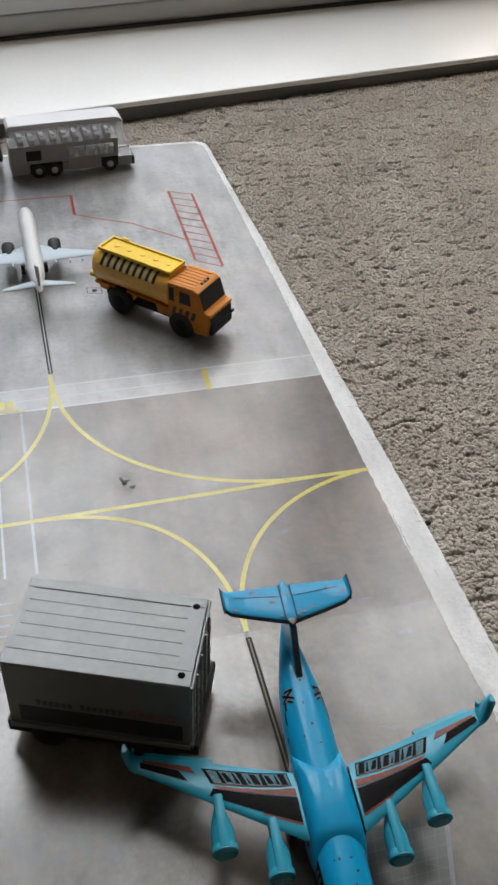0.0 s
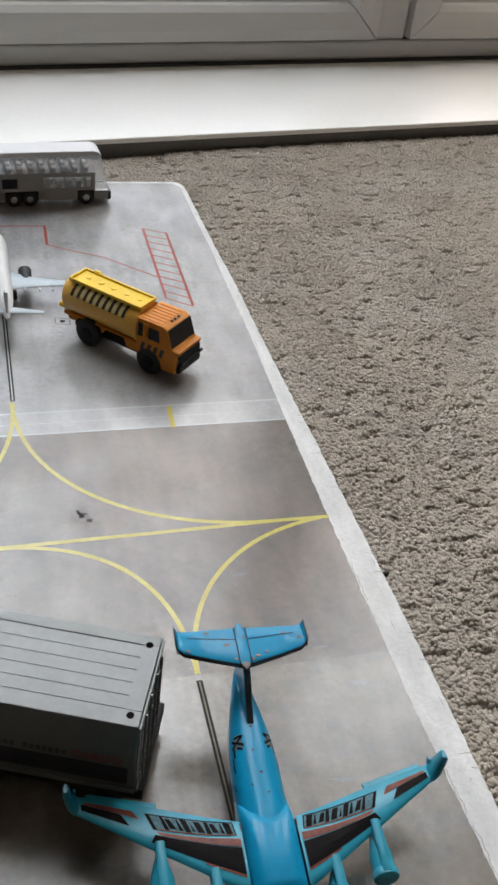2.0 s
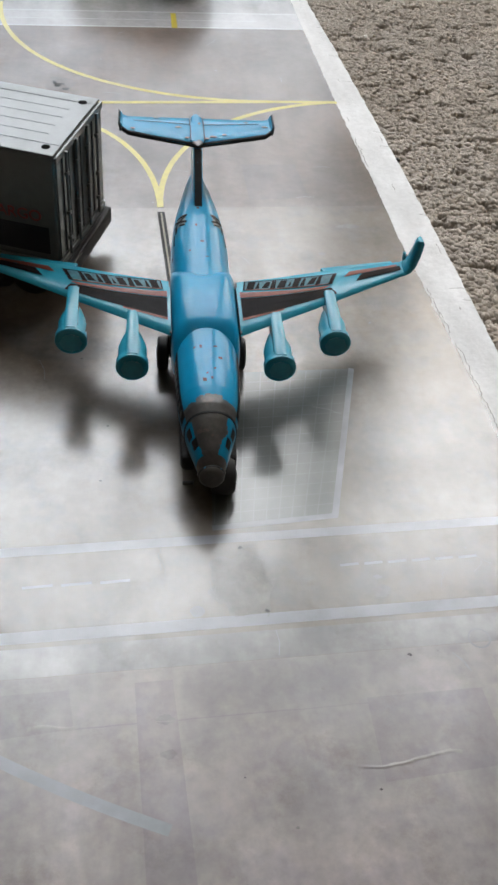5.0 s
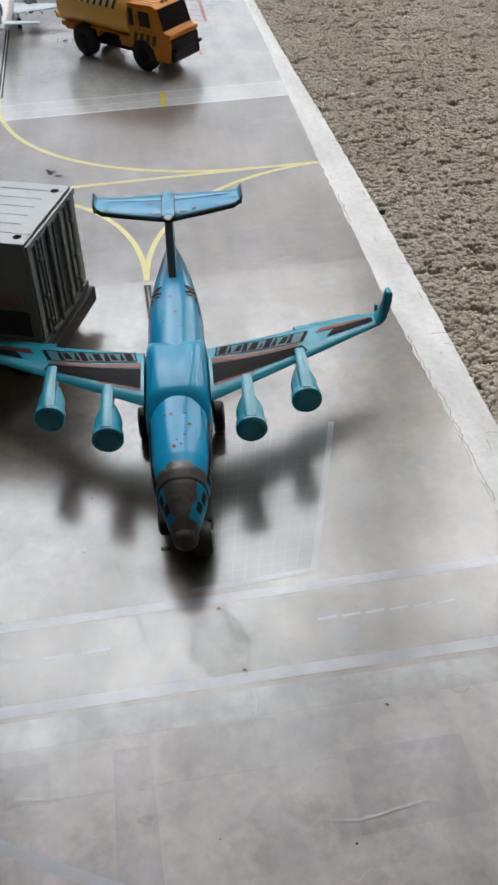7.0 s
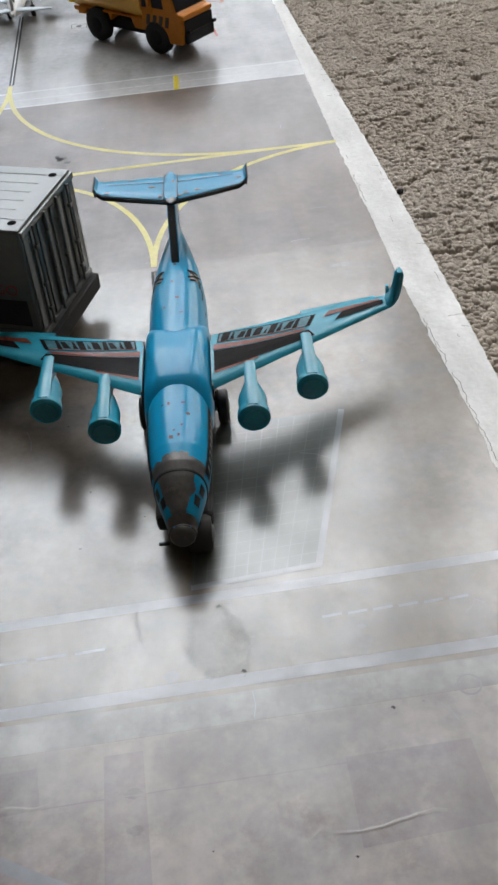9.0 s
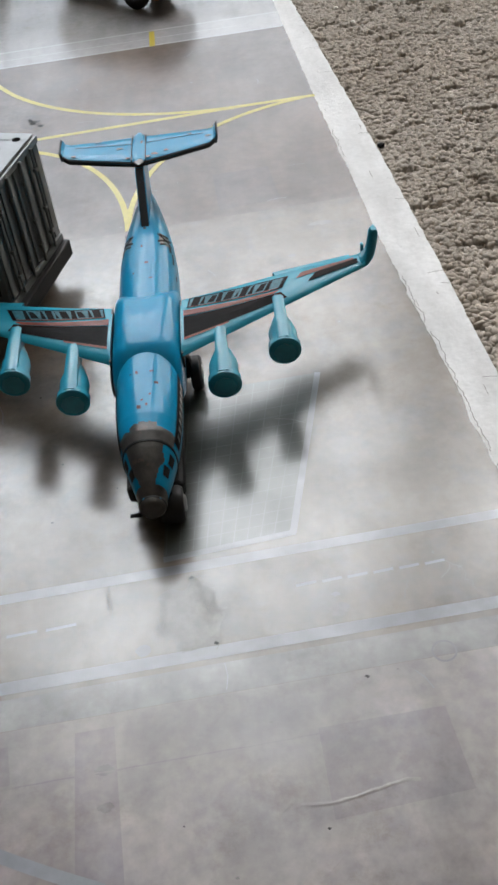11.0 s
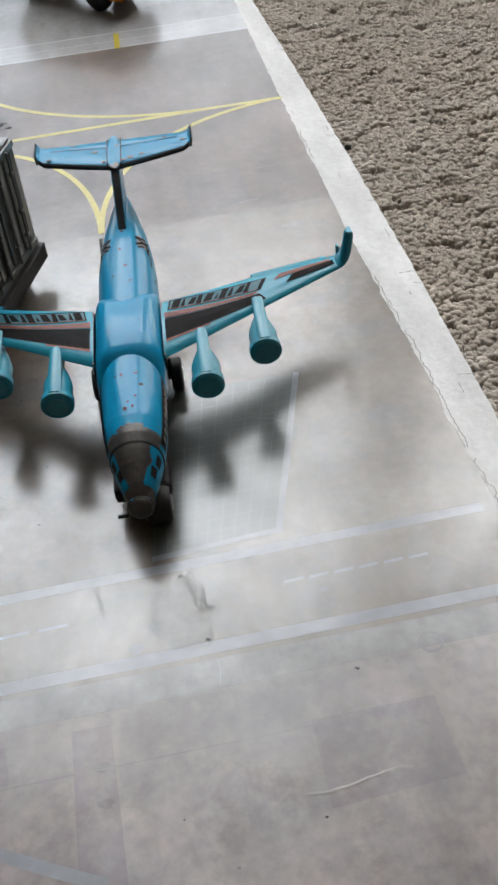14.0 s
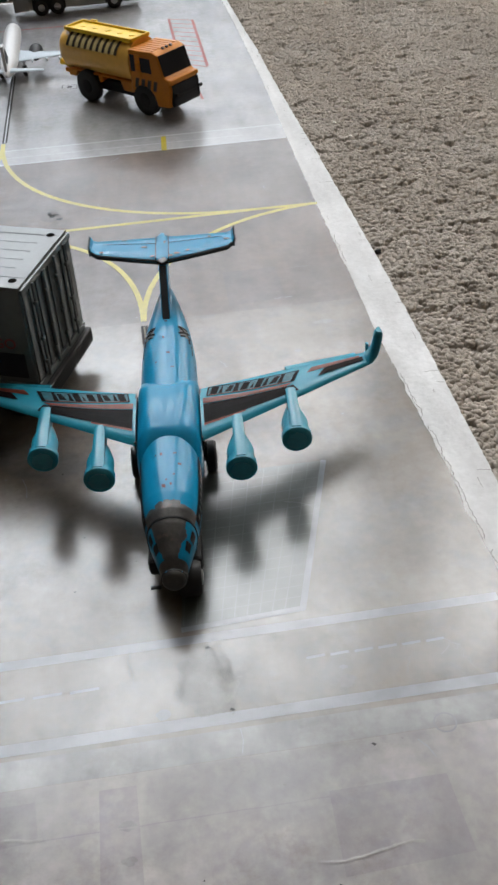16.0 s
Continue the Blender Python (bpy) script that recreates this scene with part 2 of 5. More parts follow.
INK_FAINT = mat("faint_pale_panel_print", (0.284, 0.279, 0.273), dark=(0.150, 0.146, 0.146), blot_scale=60, tint2=(0.188, 0.184, 0.180), **{**PRINT, "coat": 1.0, "coat_ior": 1.95})
INK_SEA = mat("shade_darkened_green_print", (0.082, 0.094, 0.088), 0.28, grain=0.15, blot=0.5, blot_scale=70, **INK)


def glass(name, tint=(1, 1, 1), rough=0.02, ior=1.45, clear=1.0):
    m = bpy.data.materials.new(name)
    m.use_nodes = True
    b = m.node_tree.nodes["Principled BSDF"]
    b.inputs["Base Color"].default_value = (*tint, 1)
    b.inputs["Transmission Weight"].default_value, b.inputs["Roughness"].default_value, b.inputs["IOR"].default_value = clear, rough, ior
    return m


PANE = glass("window_glass")
CLEAR = glass("cloudy_clear_plastic", (0.96, 0.97, 0.98), 0.13, 1.2, 0.84)


# ---- building helpers ----
def part(name, bm, material, parent=None, label="", smooth=False, m=None):
    """Link a bmesh as one mesh object, under a thing or a part when one is given."""
    if m is not None:
        bm.transform(m)
    bmesh.ops.recalc_face_normals(bm, faces=bm.faces)
    me = bpy.data.meshes.new(name)
    bm.to_mesh(me)
    bm.free()
    me.materials.append(material)
    if smooth:
        me.polygons.foreach_set("use_smooth", [True] * len(me.polygons))
        me.set_sharp_from_angle(angle=radians(42))
    ob = new(name, me)
    ob.parent = parent
    return tagged(ob, label)


def thing(name, m, label, category, group="", kind=""):
    ob = new(name)
    ob.empty_display_size = 0.01
    ob.matrix_basis = m
    return tagged(ob, label, category, group, kind)


def T(x, y, z):
    return Matrix.Translation((x, y, z))


def box(x0, x1, y0, y1, z0, z1, bevel=0.0, segs=2):
    bm = bmesh.new()
    bmesh.ops.create_cube(bm, size=1.0)
    bm.transform(T((x0 + x1) / 2, (y0 + y1) / 2, (z0 + z1) / 2) @ Matrix.Diagonal((x1 - x0, y1 - y0, z1 - z0, 1)))
    if bevel:
        bmesh.ops.bevel(bm, geom=bm.edges[:], offset=bevel, segments=segs, affect='EDGES', profile=0.5)
    return bm


def prism(outline, z0, z1, bevel=0.0):
    """A flat outline in x and y, carried from z0 to z1."""
    bm = bmesh.new()
    f = bm.faces.new([bm.verts.new((x, y, z0)) for x, y in outline])
    r = bmesh.ops.extrude_face_region(bm, geom=[f])
    bmesh.ops.translate(bm, verts=[v for v in r["geom"] if isinstance(v, bmesh.types.BMVert)], vec=(0, 0, z1 - z0))
    bmesh.ops.recalc_face_normals(bm, faces=bm.faces)
    if bevel:
        bmesh.ops.bevel(bm, geom=bm.edges[:], offset=bevel, segments=2, affect='EDGES', profile=0.5)
    return bm


def side_prism(outline, y0, y1, bevel=0.0):
    """An outline in x and z, carried from y0 to y1."""
    bm = prism(outline, -y1, -y0, bevel)
    bm.transform(pose(0, 0, 0, 90, 0, 0))
    return bm


def loft(rings, cap=True):
    bm = bmesh.new()
    vs = [[bm.verts.new(p) for p in ring] for ring in rings]
    n = len(vs[0])
    for a, b in zip(vs, vs[1:]):
        for i in range(n):
            bm.faces.new((a[i], a[(i + 1) % n], b[(i + 1) % n], b[i]))
    if cap:
        bm.faces.new(vs[0][::-1])
        bm.faces.new(vs[-1])
    return bm


def ring_y(y, zc, rx, rz, n=28, power=2.0, xc=0.0):
    pts = []
    for i in range(n):
        a = 2 * math.pi * i / n
        c, s = math.cos(a), math.sin(a)
        k = (abs(c) ** power + abs(s) ** power) ** (-1 / power)
        pts.append((xc + rx * c * k, y, zc + rz * s * k))
    return pts


def lathe_y(profile, n=24, xc=0.0, zc=0.0, cap=True):
    """Rings of the given (y, radius) about an axis along y."""
    return loft([ring_y(y, zc, r, r, n, 2.0, xc) for y, r in profile], cap)


def wheel(parent, x, y, r, w, hub=CHROME, label="black toy wheel"):
    """A wheel whose axle lies along y, with tyre, rim and hub cap."""
    tyre = part("wheel", lathe_y([(-w / 2, r * 0.5), (-w / 2, r * 0.86), (-w / 2 + w * 0.18, r), (w / 2 - w * 0.18, r), (w / 2, r * 0.86), (w / 2, r * 0.5)], 22), RUBBER, parent, label, True, T(x, y, r))
    part("hub", lathe_y([(-w / 2 - w * 0.08, r * 0.12), (-w / 2 - w * 0.08, r * 0.34), (-w / 2 + w * 0.02, r * 0.48), (w / 2 - w * 0.02, r * 0.48), (w / 2 + w * 0.08, r * 0.34), (w / 2 + w * 0.08, r * 0.12)], 14), hub, tyre, "", True, T(x, y, r))
    return tyre


def ribbon(points, width, z=0.00012, closed=False):
    """A flat painted line of the given width along a row of points."""
    bm = bmesh.new()
    pts = [Vector(p) for p in points]
    z *= 0.22
    rows = []
    for i, p in enumerate(pts):
        a, b = pts[max(i - 1, 0)], pts[min(i + 1, len(pts) - 1)]
        d = (b - a).normalized()
        n = Vector((-d.y, d.x)) * width / 2
        rows.append([bm.verts.new((*(p + n), z)), bm.verts.new((*(p - n), z))])
    for a, b in zip(rows, rows[1:]):
        bm.faces.new((a[0], b[0], b[1], a[1]))
    return bm


def curve(p0, p1, p2, p3, n=28):
    out = []
    for i in range(n + 1):
        t = i / n
        out.append(tuple((1 - t) ** 3 * a + 3 * (1 - t) ** 2 * t * b + 3 * (1 - t) * t * t * c + t ** 3 * d for a, b, c, d in zip(p0, p1, p2, p3)))
    return out


def interp(x, table):
    xs, ys = zip(*sorted(table))
    return float(np.interp(x, xs, ys))


def ragged(y, size, seed, scale=220.0):
    return size * (noise.noise((y * scale, seed, 0.0)) + 0.6 * noise.noise((y * scale * 3.1, seed, 5.0)))


# ---- room ----
FLOOR_Z = -0.010
room_floor = part("floor", box(-2.2, 2.6, -2.6, 0.9, -0.06, FLOOR_Z - 0.003), UNDER)
tagged(room_floor, "beige carpeted floor of the room", "floor", kind="structure")
for nm, b in (("wall_west", box(-2.3, -2.2, -2.6, 1.2, -0.06, 2.45)), ("wall_east", box(2.6, 2.7, -2.6, 1.2, -0.06, 2.45)), ("wall_south", box(-2.3, 2.7, -2.7, -2.6, -0.06, 2.45))):
    tagged(part(nm, b, WALL), "taupe painted wall of the room", "wall", kind="structure")
tagged(part("ceiling", box(-2.3, 2.7, -2.7, 1.3, 2.45, 2.5), CEIL), "plain matt painted ceiling of the room", "ceiling", kind="structure")

# window wall, with its opening
wall_n = thing("wall_north", WIN, "taupe wall around the tall window", "wall", kind="structure")
for nm, b in (("wall_panel", box(-2.6, -0.41, 0.0, 0.2, -0.06, 2.45)), ("wall_panel", box(1.31, 3.0, 0.0, 0.2, -0.06, 2.45)), ("wall_panel", box(-0.41, 1.31, 0.0, 0.2, 2.391, 2.45)), ("wall_panel", box(-0.41, 1.31, 0.03, 0.2, -0.06, 0.0))):
    part(nm, b, WALL, wall_n)

# sill board
sill = thing("window_sill_board", WIN, "wide white gloss sill board before the window", "window sill", kind="structure")
part("sill_top", box(-1.2, 2.0, -0.157, -0.002, -0.0015, 0.003, 0.0012), SILL, sill)
# The riser faces away from the window; its shade is in the colour.
part("sill_riser", box(-1.2, 2.0, -0.1555, -0.14, -0.058, -0.0016), SILL_SHADE, sill, "sill front with its shade put into a dark grey colour")

# window
win = thing("window_1", WIN, "white plastic double window with two sashes", "window", kind="structure")
# Thin dark strip where the frame meets the sill.
part("gasket", box(-0.40, 1.30, -0.003, 0.03, 0.0028, 0.0052), JOINT_STRIP, win)
part("outer_frame", box(-0.40, 1.30, 0.0, 0.07, 0.0053, 0.0225, 0.002), UPVC, win)
part("gasket", box(-0.35, 1.26, 0.004, 0.06, 0.0226, 0.0238), JOINT_STRIP, win)
part("outer_frame", box(-0.40, -0.35, 0.0, 0.07, 0.0228, 2.35, 0.002), UPVC, win)
part("outer_frame", box(1.25, 1.30, 0.0, 0.07, 0.0228, 2.35, 0.002), UPVC, win)
part("outer_frame", box(-0.40, 1.30, 0.0, 0.07, 2.351, 2.39, 0.002), UPVC, win)
part("mullion", box(0.3845, 0.4205, 0.002, 0.07, 0.0226, 2.35, 0.003), UPVC, win)


def sash(u0, u1, z0, z1):
    """A mitred frame with a stepped bead, and its pane."""
    prof = [(0.0, 0.002), (0.0, -0.006), (0.010, -0.008), (0.026, -0.008), (0.031, -0.003), (0.0315, 0.004), (0.047, 0.012), (0.047, 0.045), (0.0, 0.045)]
    corners = [(u0, z0, 1, 1), (u1, z0, -1, 1), (u1, z1, -1, -1), (u0, z1, 1, -1)]
    for k in range(4):
        a, b = corners[k], corners[(k + 1) % 4]
        g = 0.0005
        rings = []
        for (u, z, su, sz), sgn in ((a, 1), (b, -1)):
            gu, gz = (g * sgn, 0) if k % 2 == 0 else (0, g * sgn * (1 if k == 1 else -1))
            if k == 2:
                gu = -gu
            rings.append([(u + su * d + gu, v, z + sz * d + gz) for d, v in prof])
        part("sash_rail", loft(rings), UPVC, win)
    pane = part("pane", box(u0 + 0.046, u1 - 0.046, 0.024, 0.028, z0 + 0.046, z1 - 0.046), PANE, win, "clear glass")
    pane.visible_shadow = False


sash(-0.348, 0.3840, 0.0255, 2.348)
sash(0.4211, 1.248, 0.0255, 2.348)
ground = part("ground", box(-60, 60, 1.5, 120, -0.4, -0.3), mat("pale_paving_outside", (0.3, 0.3, 0.28), 0.9, grain=0.3, grain_scale=3))
tagged(ground, "plain paved ground outside the window", "ground", kind="structure")

# ---- play board ----
OUTER = [(0.357, -0.0005), (0.26, 0.003), (0.208, 0.0055), (0.16, 0.0065), (0.085, 0.0090), (0.056, 0.0105), (0.0, 0.0122), (-0.049, 0.0138), (-0.122, 0.0152), (-0.2, 0.0157), (-0.3, 0.017), (-0.6, 0.020)]
INNER = [(0.357, -0.0035), (0.26, -0.001), (0.16, 0.0005), (0.07, 0.0), (0.0, 0.0), (-0.06, 0.0008), (-0.10, 0.0010), (-0.143, 0.0024), (-0.164, 0.0036), (-0.192, 0.0040), (-0.225, 0.0050), (-0.6, 0.012)]
board = thing("play_board", Matrix.Identity(4), "worn grey airport play board with printed taxiways lying on carpet", "play board")
ys = [0.349 - i * 0.0035 for i in range(232)]
outline = [(-0.62, -0.46), (-0.62, 0.357)]
outline += [(interp(0.357, OUTER) - 0.009 + 0.009 * math.sin(a), 0.348 + 0.009 * math.cos(a)) for a in [k * math.pi / 16 for k in range(0, 9)]]
outline += [(interp(y, OUTER) + ragged(y, 0.0006, 1.0), y) for y in ys if y > -0.46]
part("board_core", prism(outline, FLOOR_Z + 0.0005, -0.0002), CORE, board, "white card core with worn edge")


def sheet(y0, y1, material, label=""):
    """One printed band of the board's top, with its worn right-hand edge."""
    bm = bmesh.new()
    n = max(2, int((y1 - y0) / 0.0012))
    prev = None
    for i in range(n + 1):
        y = y0 + (y1 - y0) * i / n
        xr = interp(y, INNER) + ragged(y, 0.0005, 3.0) - (0.0012 * max(0.0, noise.noise((y * 75, 9.0, 0.0))) if y < 0.0 else 0.0)
        if y > 0.345:
            xr -= 0.009 - math.sqrt(max(0.0, 0.009 ** 2 - (y - 0.345) ** 2)) if y - 0.345 < 0.009 else 0.009
        row = [bm.verts.new((-0.615, y, 0.0)), bm.verts.new((xr, y, 0.0))]
        if prev:
            bm.faces.new((prev[0], prev[1], row[1], row[0]))
        prev = row
    return part("printed_band", bm, material, board, label)


sheet(-0.455, -0.2585, RUNWAY, "mottled grey runway print")
sheet(-0.2585, -0.079, NEAR, "pale concrete print")
sheet(-0.079, 0.073, TAXI, "darker grey taxiway print")
sheet(0.073, 0.0905, STRIP, "pale strip print")
sheet(0.0905, 0.354, APRON, "pale apron print")


def line(points, width, ink, z=0.00012, name="printed_line"):
    return part(name, ribbon(points, width, z), ink, board)


YW = 0.0020
line(curve((-0.1355, 0.100), (-0.1365, 0.035), (-0.085, 0.0012), (-0.028, 0.0004)) + [(0.0004, 0.0)], YW, INK_Y, 0.00016)
line(curve((-0.1355, 0.100), (-0.1345, 0.035), (-0.181, 0.001), (-0.241, 0.0008)), YW, INK_Y, 0.00020)
line([(-0.40, -0.0026), (-0.16, -0.0019), (-0.075, -0.0007), (-0.045, -0.0001), (-0.024, 0.0003), (-0.0005, 0.0)], YW, INK_Y, 0.00024)
line(curve((-0.150, -0.002), (-0.098, -0.002), (-0.076, -0.036), (-0.077, -0.0785)), YW, INK_Y, 0.00020)
line(curve((-0.004, -0.0003), (-0.045, -0.006), (-0.075, -0.035), (-0.077, -0.0785)), YW, INK_Y, 0.00032)
line([(-0.0580, 0.0895), (-0.0588, 0.0725)], 0.0024, INK_YD, 0.0002)
for y in (0.0905, 0.0735):
    line([(-0.40, y), (0.0, y)], 0.0011, INK_W)
line([(-0.30, 0.0815), (-0.02, 0.0815)], 0.0005, INK_W)
for x0, ya, yb in ((-0.077, -0.0815, -0.150), (-0.135, 0.101, 0.20)):
    line([(x0, ya), (x0, yb)], 0.0024, INK_B, 0.00014)
    line([(x0, ya - 0.0006 if yb < ya else ya + 0.0006), (x0, yb)], 0.0006, INK_LEAD if ya < 0 else INK_W, 0.00019)
line([(-0.152, 0.072), (-0.1532, -0.032)], 0.0012, INK_PALE, 0.00014)
line([(-0.1645, 0.072), (-0.166, -0.032)], 0.0010, INK_PALE, 0.00014)
for y in (-0.045, -0.051, -0.056, -0.061):
    line([(-0.19, y), (-0.163 + (y + 0.045) * 0.25, y)], 0.0008, INK_G, 0.00016)
line([(-0.260, 0.0750), (-0.150, 0.0745)], 0.0016, INK_YD, 0.00026)
for k in range(14):
    x = -0.1565 - 0.0042 * k
    line([(x, 0.0765), (x, 0.0825)], 0.0030, INK_Y, 0.00018, "printed_block")
RW = 0.0013
line([(-0.40, 0.2885), (-0.104, 0.2895)], RW * 0.9, INK_R)
line([(-0.104, 0.2898), (-0.1045, 0.264)], RW * 1.4, INK_R, 0.00016)
line([(-0.105, 0.2643), (-0.088, 0.2545), (-0.071, 0.2465), (-0.0415, 0.2205)], RW * 0.8, INK_R)
line([(-0.0405, 0.2845), (-0.0405, 0.196)], RW * 1.3, INK_R, 0.0002)
line([(-0.026, 0.2785), (-0.026, 0.1865)], RW * 1.3, INK_R, 0.0002)
for k in range(11):
    y = 0.2842 - 0.0089 * k
    line([(-0.0405, y), (-0.026, y - 0.0068 - 0.0003 * k)], RW * 0.8, INK_R)
line([(-0.036, 0.165), (-0.034, 0.135)], RW, INK_R)
line([(-0.162, 0.2885), (-0.164, 0.25)], RW * 1.2, INK_R, 0.00016)
# small inspection mark by the tanker
for a, b in (((-0.1075, 0.1775), (-0.0995, 0.1760)), ((-0.0995, 0.1760), (-0.0995, 0.1700)), ((-0.0995, 0.1700), (-0.1075, 0.1715)), ((-0.1075, 0.1715), (-0.1075, 0.1775))):
    line([a, b], 0.00035, INK_B, 0.0002)


def blot(x, y, rx, ry, ink, seed, z=0.0002, name="stain", n=16, rough=0.3):
    bm = bmesh.new()
    z *= 0.22
    bm.faces.new([bm.verts.new((x + rx * math.cos(a) * (1 + rough * noise.noise((math.cos(a) * 2, math.sin(a) * 2, seed))), y + ry * math.sin(a) * (1 + rough * noise.noise((math.cos(a) * 2, math.sin(a) * 2, seed + 4))), z)) for a in [2 * math.pi * k / n for k in range(n)]])
    return part(name, bm, ink, board)


blot(-0.1035, 0.1737, 0.0015, 0.0015, INK_B, 1.0)
blot(-0.1100, 0.0150, 0.0065, 0.0060, TSLAB, 11.0, 0.00002, "smudge", 28, 0.4)
blot(-0.1112, 0.0150, 0.0004, 0.0022, INK_B, 12.0, rough=0.8)
blot(-0.1095, 0.0150, 0.0018, 0.0005, INK_B, 13.0, rough=0.8)
blot(-0.1105, 0.0135, 0.0013, 0.0010, INK_B, 2.0, rough=1.2)
blot(-0.1075, 0.0105, 0.0013, 0.0010, INK_B, 3.0, rough=1.0)
blot(-0.112, 0.0165, 0.0006, 0.0015, INK_B, 4.0, rough=1.0)
# pale lines of the near taxiway
line([(-0.40, -0.2265), (0.0015, -0.2245)], 0.0026, INK_PALE)
line([(-0.40, -0.2495), (0.003, -0.2480)], 0.0030, INK_PALE)
for k in range(6):
    x = -0.0150 - 0.0057 * k
    line([(x, -0.2348), (x - 0.0044, -0.2350)], 0.0007, INK_PALE)
for k in range(3):
    x = -0.096 - 0.0085 * k
    line([(x, -0.2352), (x - 0.0066, -0.2354)], 0.0007, INK_PALE)
for x0, x1, y0, y1 in ((-0.3000, 0.0030, -0.2584, -0.2512),):
    bm = bmesh.new()
    bm.faces.new([bm.verts.new((x, y, 0.000008)) for x, y in ((x0, y0), (x1, y0), (x1 - 0.001, y1), (x0 + 0.001, y1))])
    part("printed_panel", bm, INK_FAINT, board, "pale bluish printed panel")
line([(-0.0300, -0.1655), (-0.0460, -0.2200)], 0.0016, INK_PALE, 0.00022)
line([(-0.0455, -0.2198), (-0.0760, -0.2215)], 0.0016, INK_PALE, 0.00026)
# Printed green panel, its colour darkened to deepen the wing's shadow here.
bm = bmesh.new()
bm.faces.new([bm.verts.new((x, y, 0.00001)) for x, y in ((-0.0300, -0.1655), (-0.0460, -0.2200), (-0.0760, -0.2215), (-0.0700, -0.1655))])
part("printed_panel", bm, INK_SEA, board, "greenish glazed roof print with wing shade in its colour")
for k in range(9):
    x = -0.0345 - 0.0043 * k
    line([(x, -0.166), (x - 0.016 + 0.0012 * k, -0.2200)], 0.00026, INK_GRID, 0.00012)
for k in range(15):
    y = -0.169 - 0.0036 * k
    line([(-0.0302 + (y + 0.1655) * 0.29, y), (-0.072, y - 0.0012)], 0.00026, INK_GRID, 0.00016)
line(curve((-0.150, -0.258), (-0.135, -0.268), (-0.120, -0.280), (-0.092, -0.293)), 0.0024, INK_PALE)
blot(-0.082, -0.2450, 0.0017, 0.0015, INK_G, 6.0)
for q, (cx, cy, r) in enumerate(((-0.0215, -0.2575, 0.0024),)):
    line([(cx + r * math.cos(a), cy + r * math.sin(a)) for a in [2 * math.pi * k / 20 for k in range(21)]], 0.0004, INK_G, 0.0002)


# worn patch, specks, scratches and a lifted crease in the near print
blot(-0.0715, -0.2392, 0.0074, 0.0088, INK_G2, 8.0, 0.00008, "worn_patch", 60, 0.9)


def torn_edge(x, y, rx, ry, seed, a0, a1, rough=0.9):
    """A thin dark lip along part of a worn patch's outline."""
    pts = []
    for k in range(40):
        a = a0 + (a1 - a0) * k / 39
        c, sn = math.cos(a), math.sin(a)
        pts.append((x + rx * c * (1 + rough * noise.noise((c * 2, sn * 2, seed))) + 0.0005 * noise.noise((k * 0.9, seed, 1.0)), y + ry * sn * (1 + rough * noise.noise((c * 2, sn * 2, seed + 4))) + 0.0005 * noise.noise((k * 0.9, seed, 6.0))))
    line(pts, 0.00010, INK_TEAR, 0.00014, "torn_edge")


torn_edge(-0.0715, -0.2392, 0.0074, 0.0088, 8.0, -0.9, 0.7)
torn_edge(-0.0690, -0.2350, 0.0030, 0.0060, 15.0, -1.2, 1.6)
torn_edge(-0.0140, -0.2415, 0.0030, 0.0045, 17.0, -0.6, 1.5)


def crack(x, y, heading, length, seed, w=0.00011, ink=None):
    """A wandering hairline crack in the print."""
    pts, n = [(x, y)], max(4, round(length / 0.0004))
    for k in range(n):
        a = radians(heading) + 1.7 * noise.noise((k * 0.45, seed, 2.0)) + 0.9 * noise.noise((k * 1.3, seed, 5.0))
        pts.append((pts[-1][0] + length / n * math.cos(a), pts[-1][1] + length / n * math.sin(a)))
    line(pts, w, ink or INK_TEAR, 0.00016, "crack")


for k, (x, y, h, ln, w) in enumerate(((-0.0690, -0.2290, -80, 0.0110, 0.00014), (-0.0672, -0.2345, -60, 0.0060, 0.00010), (-0.0655, -0.2325, -110, 0.0075, 0.00010), (-0.0702, -0.2282, 10, 0.0035, 0.00012), (-0.0760, -0.2318, -100, 0.0100, 0.00008), (-0.0668, -0.2385, 20, 0.0040, 0.00010),
                                     (-0.0785, -0.2370, -75, 0.0060, 0.00008), (-0.0740, -0.2470, 5, 0.0055, 0.00010), (-0.0885, -0.2260, -90, 0.0080, 0.00012), (-0.0170, -0.2395, 50, 0.0045, 0.00010), (-0.0150, -0.2350, -40, 0.0040, 0.00012), (-0.0260, -0.2430, 60, 0.0050, 0.00008))):
    crack(x, y, h, ln, 3.0 * k + 1, w * 2.2)
for k, (x, y, rx, ry) in enumerate(((-0.0150, -0.0920, 0.0042, 0.0012), (-0.0345, -0.1310, 0.0036, 0.0009), (-0.0140, -0.1220, 0.0022, 0.0008), (-0.0270, -0.1080, 0.0012, 0.0008), (-0.0910, -0.2780, 0.0016, 0.0010), (-0.0910, -0.2705, 0.0019, 0.0012), (-0.0400, -0.2430, 0.0021, 0.0018), (-0.0490, -0.0300, 0.0030, 0.0012))):
    blot(x, y, rx, ry, SMUDGE, 40.0 + k, 0.00006, "smudge", 26, 0.55)
line([(-0.118 + 0.0021 * k, -0.2708 + 0.00025 * noise.noise((k * 0.4, 3.0, 0.0))) for k in range(42)], 0.00028, SLAB, 0.00012, "fold_line")
line([(-0.0885, -0.2300), (-0.0880, -0.2330), (-0.0883, -0.2355)], 0.00022, INK_TEAR, 0.0003, "scratch")
